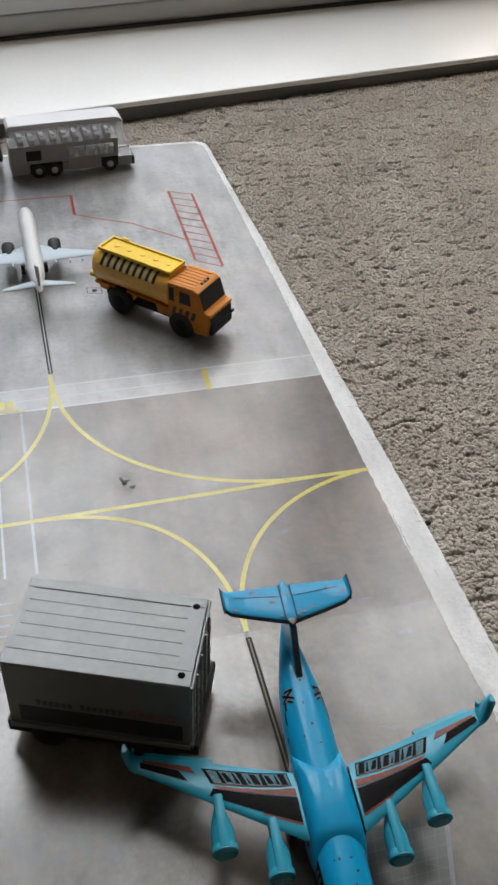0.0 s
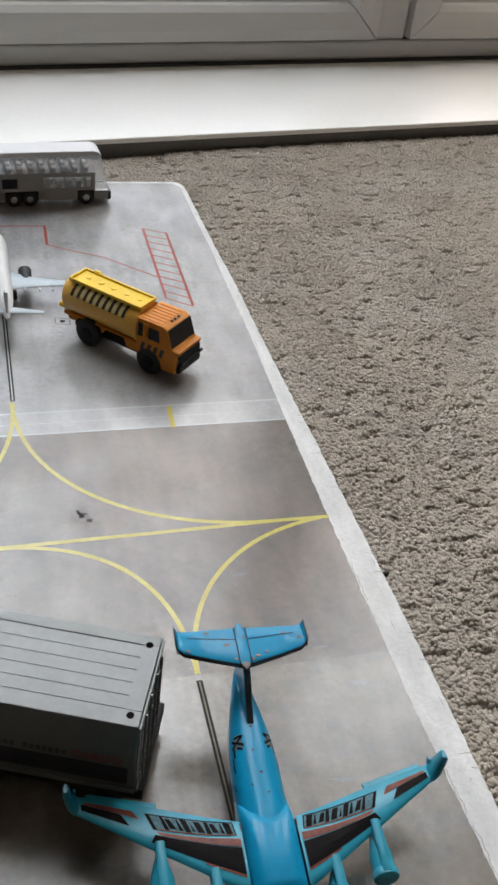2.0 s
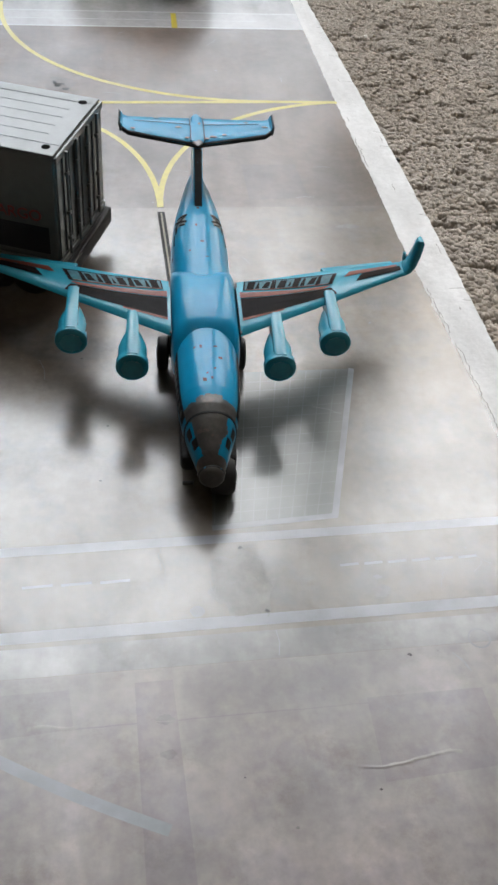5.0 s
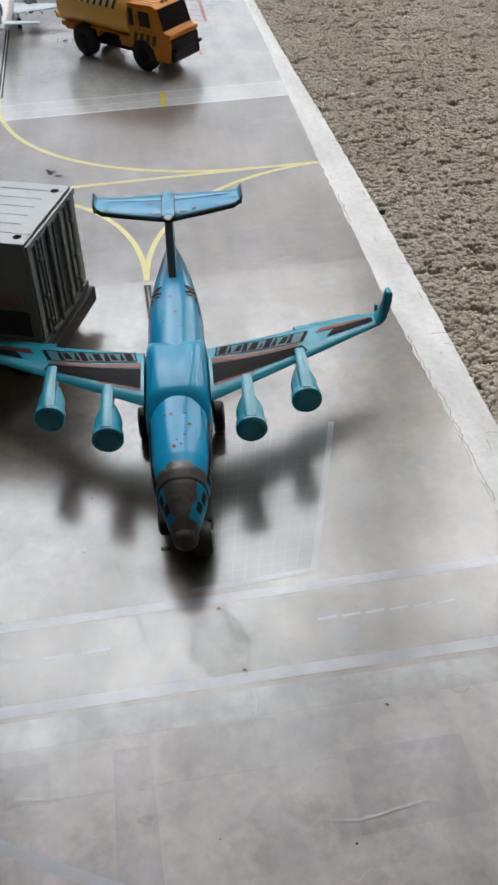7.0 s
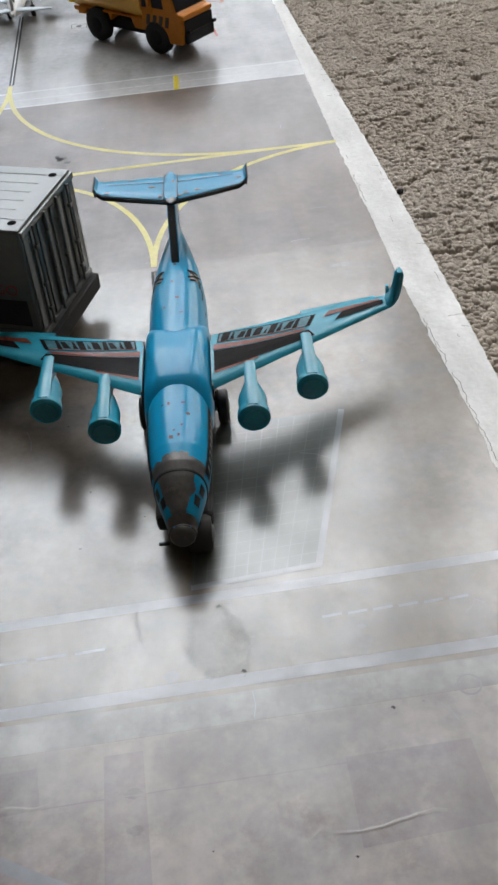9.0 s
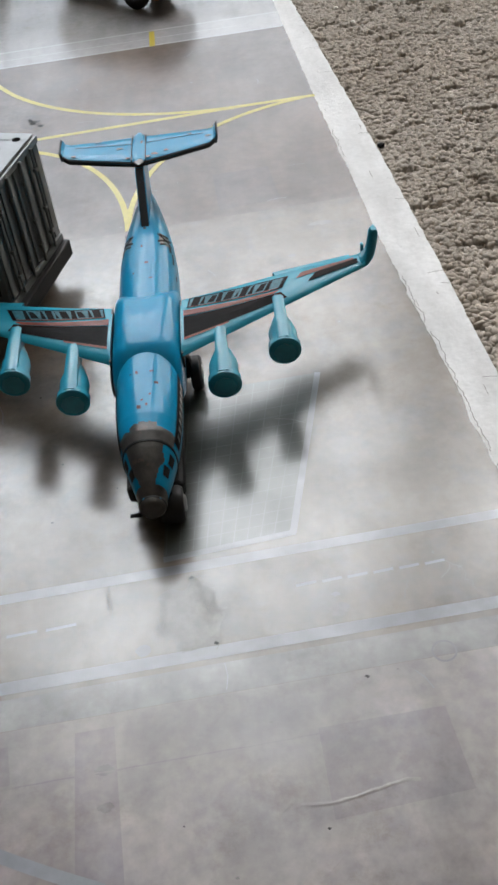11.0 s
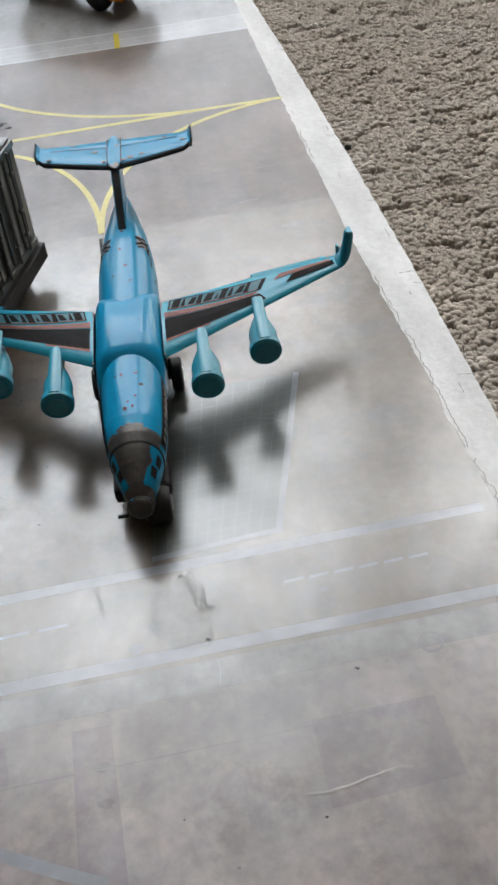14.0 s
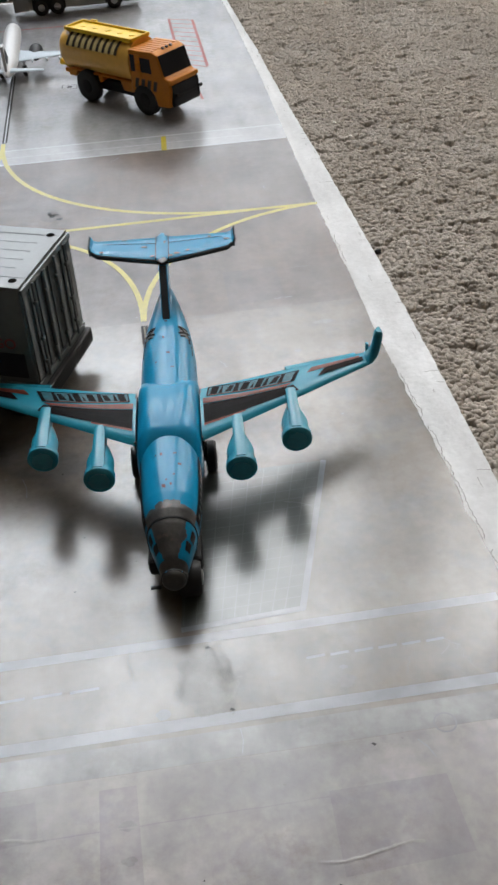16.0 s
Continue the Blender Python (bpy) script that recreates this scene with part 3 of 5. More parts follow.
for k, (x, y, r) in enumerate(((-0.0702, -0.2280, 0.0007), (-0.0668, -0.2462, 0.0006), (-0.0380, -0.2602, 0.0006), (-0.1180, 0.0440, 0.0005), (-0.0640, -0.0350, 0.0007), (-0.0490, -0.0300, 0.0006), (-0.1000, -0.0720, 0.0005), (-0.0400, -0.2390, 0.0012), (-0.0330, -0.0900, 0.0004), (-0.0200, -0.1450, 0.0005), (-0.0970, 0.0890, 0.0004), (-0.0455, 0.0290, 0.0005))):
    blot(x, y, r * 0.9, r * 0.6, INK_B if k in (0, 1, 2, 4) else INK_G, 20.0 + k, 0.0003, "speck", 10, 1.4)
for k in range(26):
    x, y = -0.125 + 0.125 * random.random(), -0.30 + 0.42 * random.random()
    a, ln = random.uniform(0, math.pi), random.uniform(0.002, 0.009)
    line([(x, y), (x + ln * 0.5 * math.cos(a), y + ln * 0.5 * math.sin(a)), (x + ln * math.cos(a + 0.15), y + ln * math.sin(a + 0.15))], 0.00016, INK_G if k % 3 else INK_PALE, 0.00034, "scratch")

for k in range(30):
    x, y = -0.15 + 0.145 * random.random(), -0.30 + 0.40 * random.random()
    r = random.uniform(0.0002, 0.00045)
    blot(x, y, r, r * random.uniform(0.4, 0.9), INK_TEAR if k % 3 else INK_B, 70.0 + k, 0.0003, "speck", 9, 1.5)


for x0, x1, y0, y1, m in ((-0.0970, -0.0880, -0.306, -0.2615, SLAB), (-0.0500, -0.0240, -0.2880, -0.2695, SLAB), (-0.0460, -0.0250, -0.0745, -0.0500, TSLAB), (-0.1300, -0.1090, -0.272, -0.262, SLAB)):
    bm = bmesh.new()
    bm.faces.new([bm.verts.new((x, y, 0.000006)) for x, y in ((x0, y0), (x1, y0 + 0.0012), (x1 - 0.0008, y1), (x0 + 0.0004, y1))])
    part("printed_slab", bm, m, board)


def crease(points, h, w):
    bm = bmesh.new()
    rows = []
    for i, (x, y) in enumerate(points):
        e = math.sin(math.pi * i / (len(points) - 1)) ** 0.6
        rows.append([bm.verts.new((x, y - w * 1.6, 0.00004)), bm.verts.new((x, y - w * 0.2, 0.00004 + h * e)), bm.verts.new((x, y + w, 0.00004))])
    for a, b in zip(rows, rows[1:]):
        for k in (0, 1):
            bm.faces.new((a[k], b[k], b[k + 1], a[k + 1]))
    return part("crease", bm, RUNWAY, board, "lifted paper crease", True)


crease([(-0.056 + 0.0012 * i, -0.2838 - 0.0009 * math.sin(i * 0.28) + 0.0004 * noise.noise((i * 0.5, 0.0, 2.0))) for i in range(20)], 0.00005, 0.0003)
crease([(-0.0605 + 0.0006 * i, -0.2855 + 0.0004 * i) for i in range(8)], 0.00003, 0.0004)
crease([(-0.118 + 0.0012 * i, -0.2700 + 0.0005 * math.sin(i * 0.7)) for i in range(11)], 0.00003, 0.0003)
crease([(-0.055 + 0.0009 * i, -0.2985 + 0.0007 * i) for i in range(8)], 0.00003, 0.0003)

# nicks and cracks along the bare card edge
for k in range(22):
    y = 0.34 - 0.62 * (k + random.random()) / 22
    xa, xb = interp(y, INNER) + 0.001, interp(y, OUTER) - 0.0008
    x = xa + (xb - xa) * random.random()
    ln = random.uniform(0.0012, 0.0060)
    dx = interp(y - ln, OUTER) - interp(y, OUTER)
    line([(x, y), (x + dx * 0.5 + random.uniform(-0.0004, 0.0004), y - ln * 0.5), (x + dx, y - ln)], random.uniform(0.00010, 0.00022), INK_G2, 0.0002, "nick")
for k in range(14):
    y = 0.10 - 0.36 * (k + random.random()) / 14
    x = interp(y, OUTER)
    line([(x - random.uniform(0.0015, 0.006), y + random.uniform(0.0002, 0.0010)), (x - 0.0016, y + 0.0003), (x - 0.0003, y)], 0.00018, INK_TEAR, 0.0002, "nick")
# the lifted lip of the print beside the bare edge
for y0, y1, sd in ((-0.128, -0.152, 1.0), (-0.156, -0.205, 2.0), (-0.209, -0.262, 3.0), (-0.030, -0.052, 4.0)):
    n = int((y0 - y1) / 0.0006)
    for off, w, ink in ((0.0007, 0.00020, INK_G2),):
        line([(interp(y, INNER) + off + ragged(y, 0.0011, 3.0 + sd), y) for y in [y0 + (y1 - y0) * q / n for q in range(n + 1)]], w, ink, 0.00022, "torn_lip")

# ---- blue cargo jet ----
jet = thing("toy_cargo_jet", pose(-0.076, -0.215, 0, 0, 0, -3.9), "worn blue die-cast toy cargo jet with teal wings", "toy plane")
FUS = [(-0.0036, 0.0122, 0.0008, 0.0008), (-0.0026, 0.0125, 0.0026, 0.0026), (0.000, 0.0132, 0.0037, 0.0042), (0.0045, 0.0143, 0.0049, 0.0059), (0.008, 0.0151, 0.0058, 0.0069), (0.012, 0.0157, 0.0067, 0.0077), (0.017, 0.0161, 0.0074, 0.0082),
       (0.024, 0.0164, 0.0078, 0.0085), (0.034, 0.0165, 0.0080, 0.0086), (0.072, 0.0167, 0.0082, 0.0087), (0.082, 0.0172, 0.0081, 0.0083), (0.092, 0.0180, 0.0072, 0.0076), (0.099, 0.0188, 0.0061, 0.0066), (0.108, 0.0199, 0.0042, 0.0051), (0.115, 0.0207, 0.0026, 0.0034), (0.120, 0.0213, 0.0012, 0.0016)]
SEAM = 0.0095
FUS = [(y if y > SEAM else SEAM - (SEAM - y) * 0.82, z, rx, rz) for y, z, rx, rz in FUS]
TIP = FUS[0][0]


def hull(y, grow=0.0, n=96):
    q = [interp(y, [(f[0], f[j]) for f in FUS]) for j in (1, 2, 3)]
    return ring_y(y, q[0], q[1] + grow, q[2] + grow, n, 2.25)


def steps(a, b, d):
    n = max(1, round((b - a) / d))
    return [a + (b - a) * i / n for i in range(n + 1)]


def bare(ob, where):
    """Give the faces chosen by where() the bare-metal material."""
    ob.data.materials.append(WORN)
    for f in ob.data.polygons:
        if where(f.center):
            f.material_index = 1
    return ob


def top_angle(c):
    return abs(math.degrees(math.atan2(c.x, c.z - 0.0145)))


fus = part("fuselage", loft([hull(y) for y in steps(SEAM + 0.0002, 0.020, 0.00025) + steps(0.022, 0.120, 0.003)]), BLUE, jet, "glossy blue enamel with small chips", True)
bare(fus, lambda c: c.y < 0.0146 + 0.0022 * noise.noise((c.x * 700, c.y * 700, 2.0)) - abs(c.x) * 0.28 and top_angle(c) < 52)
nose = part("nose", loft([hull(y) for y in steps(TIP, SEAM - 0.0002, 0.00025)]), BLUE, jet, "nose worn to bare dark metal, blue at the sides", True)
bare(nose, lambda c: top_angle(c) < 44 + 9 * noise.noise((c.x * 420, c.y * 420, 7.0)) - 12 * (c.x > 0) or c.y < TIP + 0.0026 or c.z < 0.0095)
part("nose_seam", loft([hull(SEAM - 0.0002, -0.0004), hull(SEAM - 0.0002, 0.00018), hull(SEAM + 0.0002, 0.00018), hull(SEAM + 0.0002, -0.0004)]), EDGE, jet, "", True)
part("radome", lathe_y([(TIP - 0.0012, 0.0004), (TIP - 0.0012, 0.0019), (TIP - 0.0009, 0.0025), (TIP - 0.0001, 0.0030), (TIP + 0.0014, 0.0033)], 32, 0, 0), CAP, jet, "dark round nose cap", True, T(0, 0, 0.0119) @ pose(0, 0, 0, -8, 0, 0))
part("radome_rim", lathe_y([(TIP - 0.0001, 0.0028), (TIP, 0.00312), (TIP + 0.0003, 0.00318), (TIP + 0.0005, 0.0030)], 32, 0, 0), EDGE, jet, "", True, T(0, 0, 0.0119) @ pose(0, 0, 0, -8, 0, 0))


def on_hull(y0, y1, a0, a1, sx, lift, ny=6, na=6, skew=0.0):
    """A patch lying on the body between two stations and two angles from the horizontal (degrees)."""
    bm = bmesh.new()
    g = []
    for i in range(ny + 1):
        y = y0 + (y1 - y0) * i / ny
        row = []
        for j in range(na + 1):
            k = j / na
            yy = y + skew * k
            q = [interp(yy, [(f[0], f[m]) for f in FUS]) for m in (1, 2, 3)]
            a = radians(a0 + (a1 - a0) * k)
            c, sn = math.cos(a), math.sin(a)
            r = (abs(c) ** 2.25 + abs(sn) ** 2.25) ** (-1 / 2.25)
            row.append(bm.verts.new((sx * (q[1] + lift) * c * r, yy, q[0] + (q[2] + lift) * sn * r)))
        g.append(row)
    for i in range(ny):
        for j in range(na):
            bm.faces.new((g[i][j], g[i + 1][j], g[i + 1][j + 1], g[i][j + 1]))
    return bm


for sx in (-1, 1):
    part("cockpit_window", on_hull(0.0032, 0.0052, 24, 46, sx, 0.00012, 3, 3), BLACK, jet)
    part("cockpit_window", on_hull(0.0058, 0.0080, 14, 34, sx, 0.00012, 3, 3), BLACK, jet)
    st = part("side_sticker", on_hull(0.0112, 0.0335, 2, 27, sx, 0.00012), STICK, jet, "dark side sticker with faded marks")
    for k in range(8):
        y = 0.0128 + 0.0024 * k
        part("marking_bar", on_hull(y, y + 0.0011, 9, 21, sx, 0.0002, 1, 3, 0.0005), INK_SEA, st)
    part("sticker_border", on_hull(0.0112, 0.0335, 26, 29, sx, 0.0002), BLACK, st)
    part("badge", on_hull(0.0862, 0.0915, 36, 60, sx, 0.00008, 4, 4), BADGE, jet, "pale worn badge")
    # broken strokes of a worn badge beside the fin
    for y, a0, a1, sk, w in ((0.0868, 30, 64, 0.0034, 0.0010), (0.0896, 30, 64, -0.0030, 0.0010), (0.0903, 38, 60, 0.0, 0.0009), (0.0865, 46, 60, -0.0012, 0.0008), (0.0840, 34, 40, 0.0, 0.0030), (0.0790, 30, 34, 0.0, 0.0050), (0.0730, 22, 25, 0.0, 0.0022)):
        part("marking_stroke", on_hull(y, y + w, a0, a1, sx, 0.00014, 2, 3, sk), STICK, jet)
# small chips in the paint
for k, (y, a) in enumerate(((0.0225, 78), (0.0262, 66), (0.0300, 101), (0.0305, 74), (0.0190, 84), (0.0182, 96), (0.0208, 92), (0.0760, 84), (0.0840, 95), (0.0690, 76), (0.0720, 110), (0.0930, 88), (0.0305, 112))):
    bm = on_hull(y, y + 0.0005 + 0.0003 * (k % 3), a, a + 4 + 3 * (k % 2), 1, 0.00005, 1, 2, 0.0002 * (k % 3 - 1))
    part("paint_chip", bm, EDGE, jet)

# saddle over the wing root
saddle = []
for y, w, top, ex in ((0.0335, 0.0082, 0.0205, 3.2), (0.0362, 0.0086, 0.0238, 3.4), (0.0385, 0.0087, 0.0258, 3.6), (0.0405, 0.0087, 0.0266, 3.6), (0.0585, 0.0087, 0.0266, 3.6), (0.0612, 0.0087, 0.0258, 3.6), (0.0650, 0.0085, 0.0230, 3.4), (0.0680, 0.0081, 0.0200, 3.2)):
    zc = 0.0165
    back, front = max(0.0, (y - 0.056) / 0.012), max(0.0, (0.040 - y) / 0.0065)
    saddle.append([(a, b + back * (0.0085 * abs(a / w) - 0.0045) - 0.0016 * front * (a / w) ** 2, c) for a, b, c in ring_y(y, zc, w, top - zc, 56, ex)])
part("wing_saddle", loft(saddle), BLUE, jet, "", True)
for sx in (-1, 1):
    part("root_joint", box(-0.0002, 0.0002, 0.0390, 0.0610, 0.0180, 0.0226), EDGE, jet, "", False, T(sx * 0.0089, 0, 0))

LE = [(0.0088, 0.0385), (0.020, 0.0458), (0.034, 0.0550), (0.048, 0.0643), (0.0575, 0.0705)]
TE = [(0.0088, 0.0618), (0.020, 0.0652), (0.034, 0.0700), (0.048, 0.0745), (0.0575, 0.0772)]
WZ = [(0.0, 0.0222), (0.0088, 0.0218), (0.0575, 0.0192)]


def wing_section(x, le, te, zc, th, sx):
    ch = te - le
    prof = [(0.0, 0.0), (0.03, 0.42), (0.12, 0.8), (0.32, 1.0), (0.65, 0.8), (0.97, 0.35), (1.0, 0.1), (0.97, -0.2), (0.5, -0.5), (0.12, -0.5), (0.03, -0.3)]
    return [(sx * x, le + ch * a, zc + th * b) for a, b in prof]


def wing_point(x, frac, lift):
    le, te = interp(x, LE), interp(x, TE)
    th = 0.0016 - 0.0007 * (x - 0.0088) / 0.05
    up = interp(frac, [(0.0, 0.0), (0.03, 0.42), (0.12, 0.8), (0.32, 1.0), (0.65, 0.8), (0.97, 0.35)])
    return (x, le + (te - le) * frac, interp(x, WZ) + th * up + lift)


def wing_patch(quad, lift, n=8):
    """A sticker on the wing's top: four corners given as (span, chord fraction)."""
    bm = bmesh.new()
    g = []
    for i in range(n + 1):
        row = []
        for j in range(5):
            a, b = i / n, j / 4
            p = [(1 - a) * (1 - b) * q0 + a * (1 - b) * q1 + a * b * q2 + (1 - a) * b * q3 for q0, q1, q2, q3 in zip(*quad)]
            row.append(bm.verts.new(wing_point(p[0], p[1], lift)))
        g.append(row)
    for i in range(n):
        for j in range(4):
            bm.faces.new((g[i][j], g[i + 1][j], g[i + 1][j + 1], g[i][j + 1]))
    return bm


for sx in (-1, 1):
    flip = Matrix.Diagonal((sx, 1, 1, 1))
    rings = [wing_section(x, interp(x, LE), interp(x, TE), interp(x, WZ), 0.0016 - 0.0007 * (x - 0.0088) / 0.05, 1) for x in (0.0088, 0.014, 0.020, 0.027, 0.034, 0.041, 0.048, 0.054, 0.0575)]
    # the upturned tip
    for x, le, te, z in ((0.0589, 0.0708, 0.0778, 0.0197), (0.0602, 0.0713, 0.0780, 0.0212), (0.0609, 0.0718, 0.0779, 0.0235), (0.0614, 0.0723, 0.0774, 0.0262), (0.0616, 0.0727, 0.0769, 0.0279), (0.0616, 0.0733, 0.0762, 0.0287)):
        prof = [(0.0, 0.0), (0.03, 0.42), (0.12, 0.8), (0.32, 1.0), (0.65, 0.8), (0.97, 0.35), (1.0, 0.1), (0.97, -0.2), (0.5, -0.5), (0.12, -0.5), (0.03, -0.3)]
        rings.append([(x - (0.0017 if z < 0.0283 else 0.0010) * b, le + (te - le) * a, z) for a, b in prof])
    wing = part("wing", loft(rings), TEAL, jet, "teal plastic wing with upturned tip", True, flip)
    part("tip_fence", box(0.0583, 0.0592, 0.0772, 0.0786, 0.0196, 0.0222, 0.0003), TEAL, wing, "", False, flip)
    part("flap_strip", box(0.034, 0.0565, -0.0006, 0.0012, -0.0004, 0.0006, 0.0002), TEAL, wing, "", False, flip @ T(0, 0.0705, 0.0200) @ T(0.034, 0, 0) @ pose(0, 0, 0, 0, 4, 17.0) @ T(-0.034, 0, 0))
    part("dark_sticker", wing_patch(((0.0096, 0.22), (0.0365, 0.13), (0.0350, 0.34), (0.0096, 0.60)), 0.00012), STICK, wing, "black sticker panel", False, flip)
    part("red_stripe", wing_patch(((0.0096, 0.615), (0.0330, 0.365), (0.0350, 0.415), (0.0096, 0.735)), 0.00016), RED_STICK, wing, "faded orange stripe", False, flip)
    part("red_stripe", wing_patch(((0.0096, 0.185), (0.0210, 0.150), (0.0210, 0.180), (0.0096, 0.225)), 0.00016), RED_STICK, wing, "", False, flip)
    # an outlined box of worn dark strokes
    bx = ((0.0105, 0.765), (0.0355, 0.445), (0.0378, 0.800), (0.0112, 0.965))

    def in_box(a, b):
        return tuple((1 - a) * (1 - b) * q0 + a * (1 - b) * q1 + a * b * q2 + (1 - a) * b * q3 for q0, q1, q2, q3 in zip(*bx))
    part("sticker_backing", wing_patch((in_box(0.015, 0.09), in_box(0.955, 0.09), in_box(0.955, 0.92), in_box(0.015, 0.92)), 0.00010), BACKING, wing, "dulled teal sticker", False, flip)
    for a0, a1, b0, b1 in ((0, 1, 0, 0.09), (0, 1, 0.92, 1), (0, 0.015, 0.09, 0.92), (0.955, 1, 0.09, 0.92)):
        part("sticker_border", wing_patch((in_box(a0, b0), in_box(a1, b0), in_box(a1, b1), in_box(a0, b1)), 0.00014), STICK, wing, "", False, flip)
    at = 0.035
    for k in range(10):
        w = 0.92 * (0.085, 0.048, 0.080, 0.066, 0.094, 0.040, 0.078, 0.058, 0.088, 0.060)[k]
        lo, hi = 0.10 + 0.05 * (k * 7 % 3), 0.91 - 0.05 * (k * 4 % 3)
        part("marking_bar", wing_patch((in_box(at, lo), in_box(at + w, lo), in_box(at + w + 0.012 - 0.02 * (k % 2), hi), in_box(at + 0.012 + 0.012 * (k % 3), hi)), 0.00016, 2), STICK, wing, "", False, flip)
        at += w + 0.016 + 0.010 * (k % 3 == 1)
    part("red_stripe", wing_patch((in_box(0.02, 0.03), in_box(0.95, 0.03), in_box(0.95, 0.085), in_box(0.02, 0.085)), 0.00020), RED_STICK, wing, "", False, flip)
    part("red_stripe", wing_patch(((0.0395, 0.600), (0.0560, 0.590), (0.0560, 0.730), (0.0415, 0.790)), 0.00014), RED_STICK, wing, "", False, flip)
    part("dark_sticker", wing_patch(((0.0425, 0.33), (0.0568, 0.27), (0.0568, 0.58), (0.0450, 0.585)), 0.00018), STICK, wing, "", False, flip)
    # engines hung ahead of the wing
    for ex, ey in ((0.0185, 0.0302), (0.0340, 0.0404)):
        z = 0.0178
        eng = part("engine", lathe_y([(0.0, 0.0030), (0.0001, 0.0036), (0.0006, 0.0041), (0.0025, 0.0041), (0.0030, 0.0037), (0.0034, 0.0036), (0.0072, 0.0037), (0.0090, 0.0034), (0.0125, 0.0024), (0.0148, 0.0015)], 20, sx * ex, z), TEAL, jet, "teal plastic engine pod", True, T(0, ey, 0))
        part("intake", lathe_y([(-0.0002, 0.0029), (0.0001, 0.0027), (0.0004, 0.0024), (0.0004, 0.0012), (0.0003, 0.0004)], 8, sx * ex, z), ENGINE_DARK, eng, "", True, T(0, ey, 0))
        wl = interp(ex, LE)
        rings = [[(sx * ex - w, y, zb), (sx * ex + w, y, zb), (sx * ex + w, y, zt - 0.0005), (sx * ex + w * 0.6, y, zt), (sx * ex - w * 0.6, y, zt), (sx * ex - w, y, zt - 0.0005)] for y, w, zb, zt in ((ey + 0.0012, 0.0016, z + 0.002, z + 0.0042), (ey + 0.0040, 0.0017, z + 0.002, z + 0.0045), (ey + 0.008, 0.0016, z + 0.002, z + 0.0050), (wl + 0.003, 0.0014, z, 0.0228))]
        part("pylon", loft(rings), TEAL, eng, "", True)

# T-shaped tail
CAP_R = [(0.1082, 0.0004), (0.1095, 0.0014), (0.1200, 0.0017), (0.1262, 0.0015), (0.1278, 0.0006)]
CAP_Z = [(0.1082, 0.0002), (0.1095, 0.00036), (0.1200, 0.0004), (0.1262, 0.0004), (0.1278, 0.00025)]
fin = [(0.0925, 0.0236), (0.1085, 0.0362), (0.1255, 0.0362), (0.1235, 0.0300), (0.1190, 0.0226), (0.105, 0.0215)]
rings = []
for w in (-0.0013, -0.0008, 0.0008, 0.0013):
    k = 0.0010 if abs(w) > 0.001 else 0.0
    rings.append([(w, 0.1095 + (y - 0.1095) * (1 - k * 60), 0.029 + (z - 0.029) * (1 - k * 20)) for y, z in fin])
part("tail_fin", loft(rings), BLUE, jet, "blue tail fin, worn leading edge coloured dark for its shadow side", True)
# Dark leading edge: worn paint, plus the shadow side put into the colour.
fe = [(0.0919, 0.0234), (0.1079, 0.0362), (0.1098, 0.0362), (0.0950, 0.0240)]
part("fin_edge", loft([[(w, y, z) for y, z in fe] for w in (-0.00105, 0.00105)]), EDGE, jet)
for sx in (-1, 1):
    secs = []
    for x, le, te, z, th in ((0.0, 0.1092, 0.1264, 0.0368, 0.0011), (0.004, 0.1103, 0.1262, 0.0368, 0.0010), (0.012, 0.1127, 0.1260, 0.0369, 0.0009), (0.0205, 0.1155, 0.1258, 0.0370, 0.0008), (0.0220, 0.1166, 0.1260, 0.0374, 0.0007), (0.0227, 0.1184, 0.1264, 0.0385, 0.0006)):
        secs.append(wing_section(x, le, te, z, th, 1))
    stab = part("tailplane", loft(secs), BLUE, jet, "", True, Matrix.Diagonal((sx, 1, 1, 1)))
    # Same dark strip on the tailplane: wear and the shaded front face together.
    edge = [[(x, le - 0.0002, z - 0.0006), (x, le + 0.0015, z - 0.0007), (x, le + 0.0006, z + 0.0006), (x, le + 0.0001, z + 0.0003)] for x, le, z in ((0.0, 0.1092, 0.0368), (0.012, 0.1127, 0.0369), (0.0205, 0.1155, 0.0370), (0.0222, 0.1168, 0.0376))]
    part("tail_edge", loft(edge), EDGE, stab, "", False, Matrix.Diagonal((sx, 1, 1, 1)))
    part("tip_edge", loft([[(0.0222, 0.1165, 0.0371), (0.0230, 0.1183, 0.0386), (0.0230, 0.1266, 0.0388), (0.0224, 0.1262, 0.0373)], [(0.0228, 0.1163, 0.0369), (0.0234, 0.1183, 0.0388), (0.0234, 0.1268, 0.0390), (0.0230, 0.1264, 0.0371)]]), EDGE, stab, "", False, Matrix.Diagonal((sx, 1, 1, 1)))
    part("hinge_line", box(0.002, 0.019, -0.0001, 0.0001, 0, 0.0001), EDGE, stab, "", False, Matrix.Diagonal((sx, 1, 1, 1)) @ T(0, 0.1205, 0.0377) @ pose(0, 0, 0, 0, 0, 5.5))
cap = part("fin_cap", loft([ring_y(y, 0.0373, interp(y, CAP_R), interp(y, CAP_Z), 32) for y in steps(0.1082, 0.1278, 0.0004)]), BLUE, jet, "blue cap chipped to bare metal", True)
bare(cap, lambda c: c.y < 0.1112 + 0.0022 * noise.noise((c.x * 600, c.y * 600, 4.0)) or noise.noise((c.x * 520, c.y * 420, 9.0)) > 0.30)
for sx in (-1, 1):
    part("cap_seam", box(-0.00012, 0.00012, 0.1100, 0.1258, 0.0370, 0.0382), EDGE, jet, "", False, T(sx * 0.0020, 0, 0))
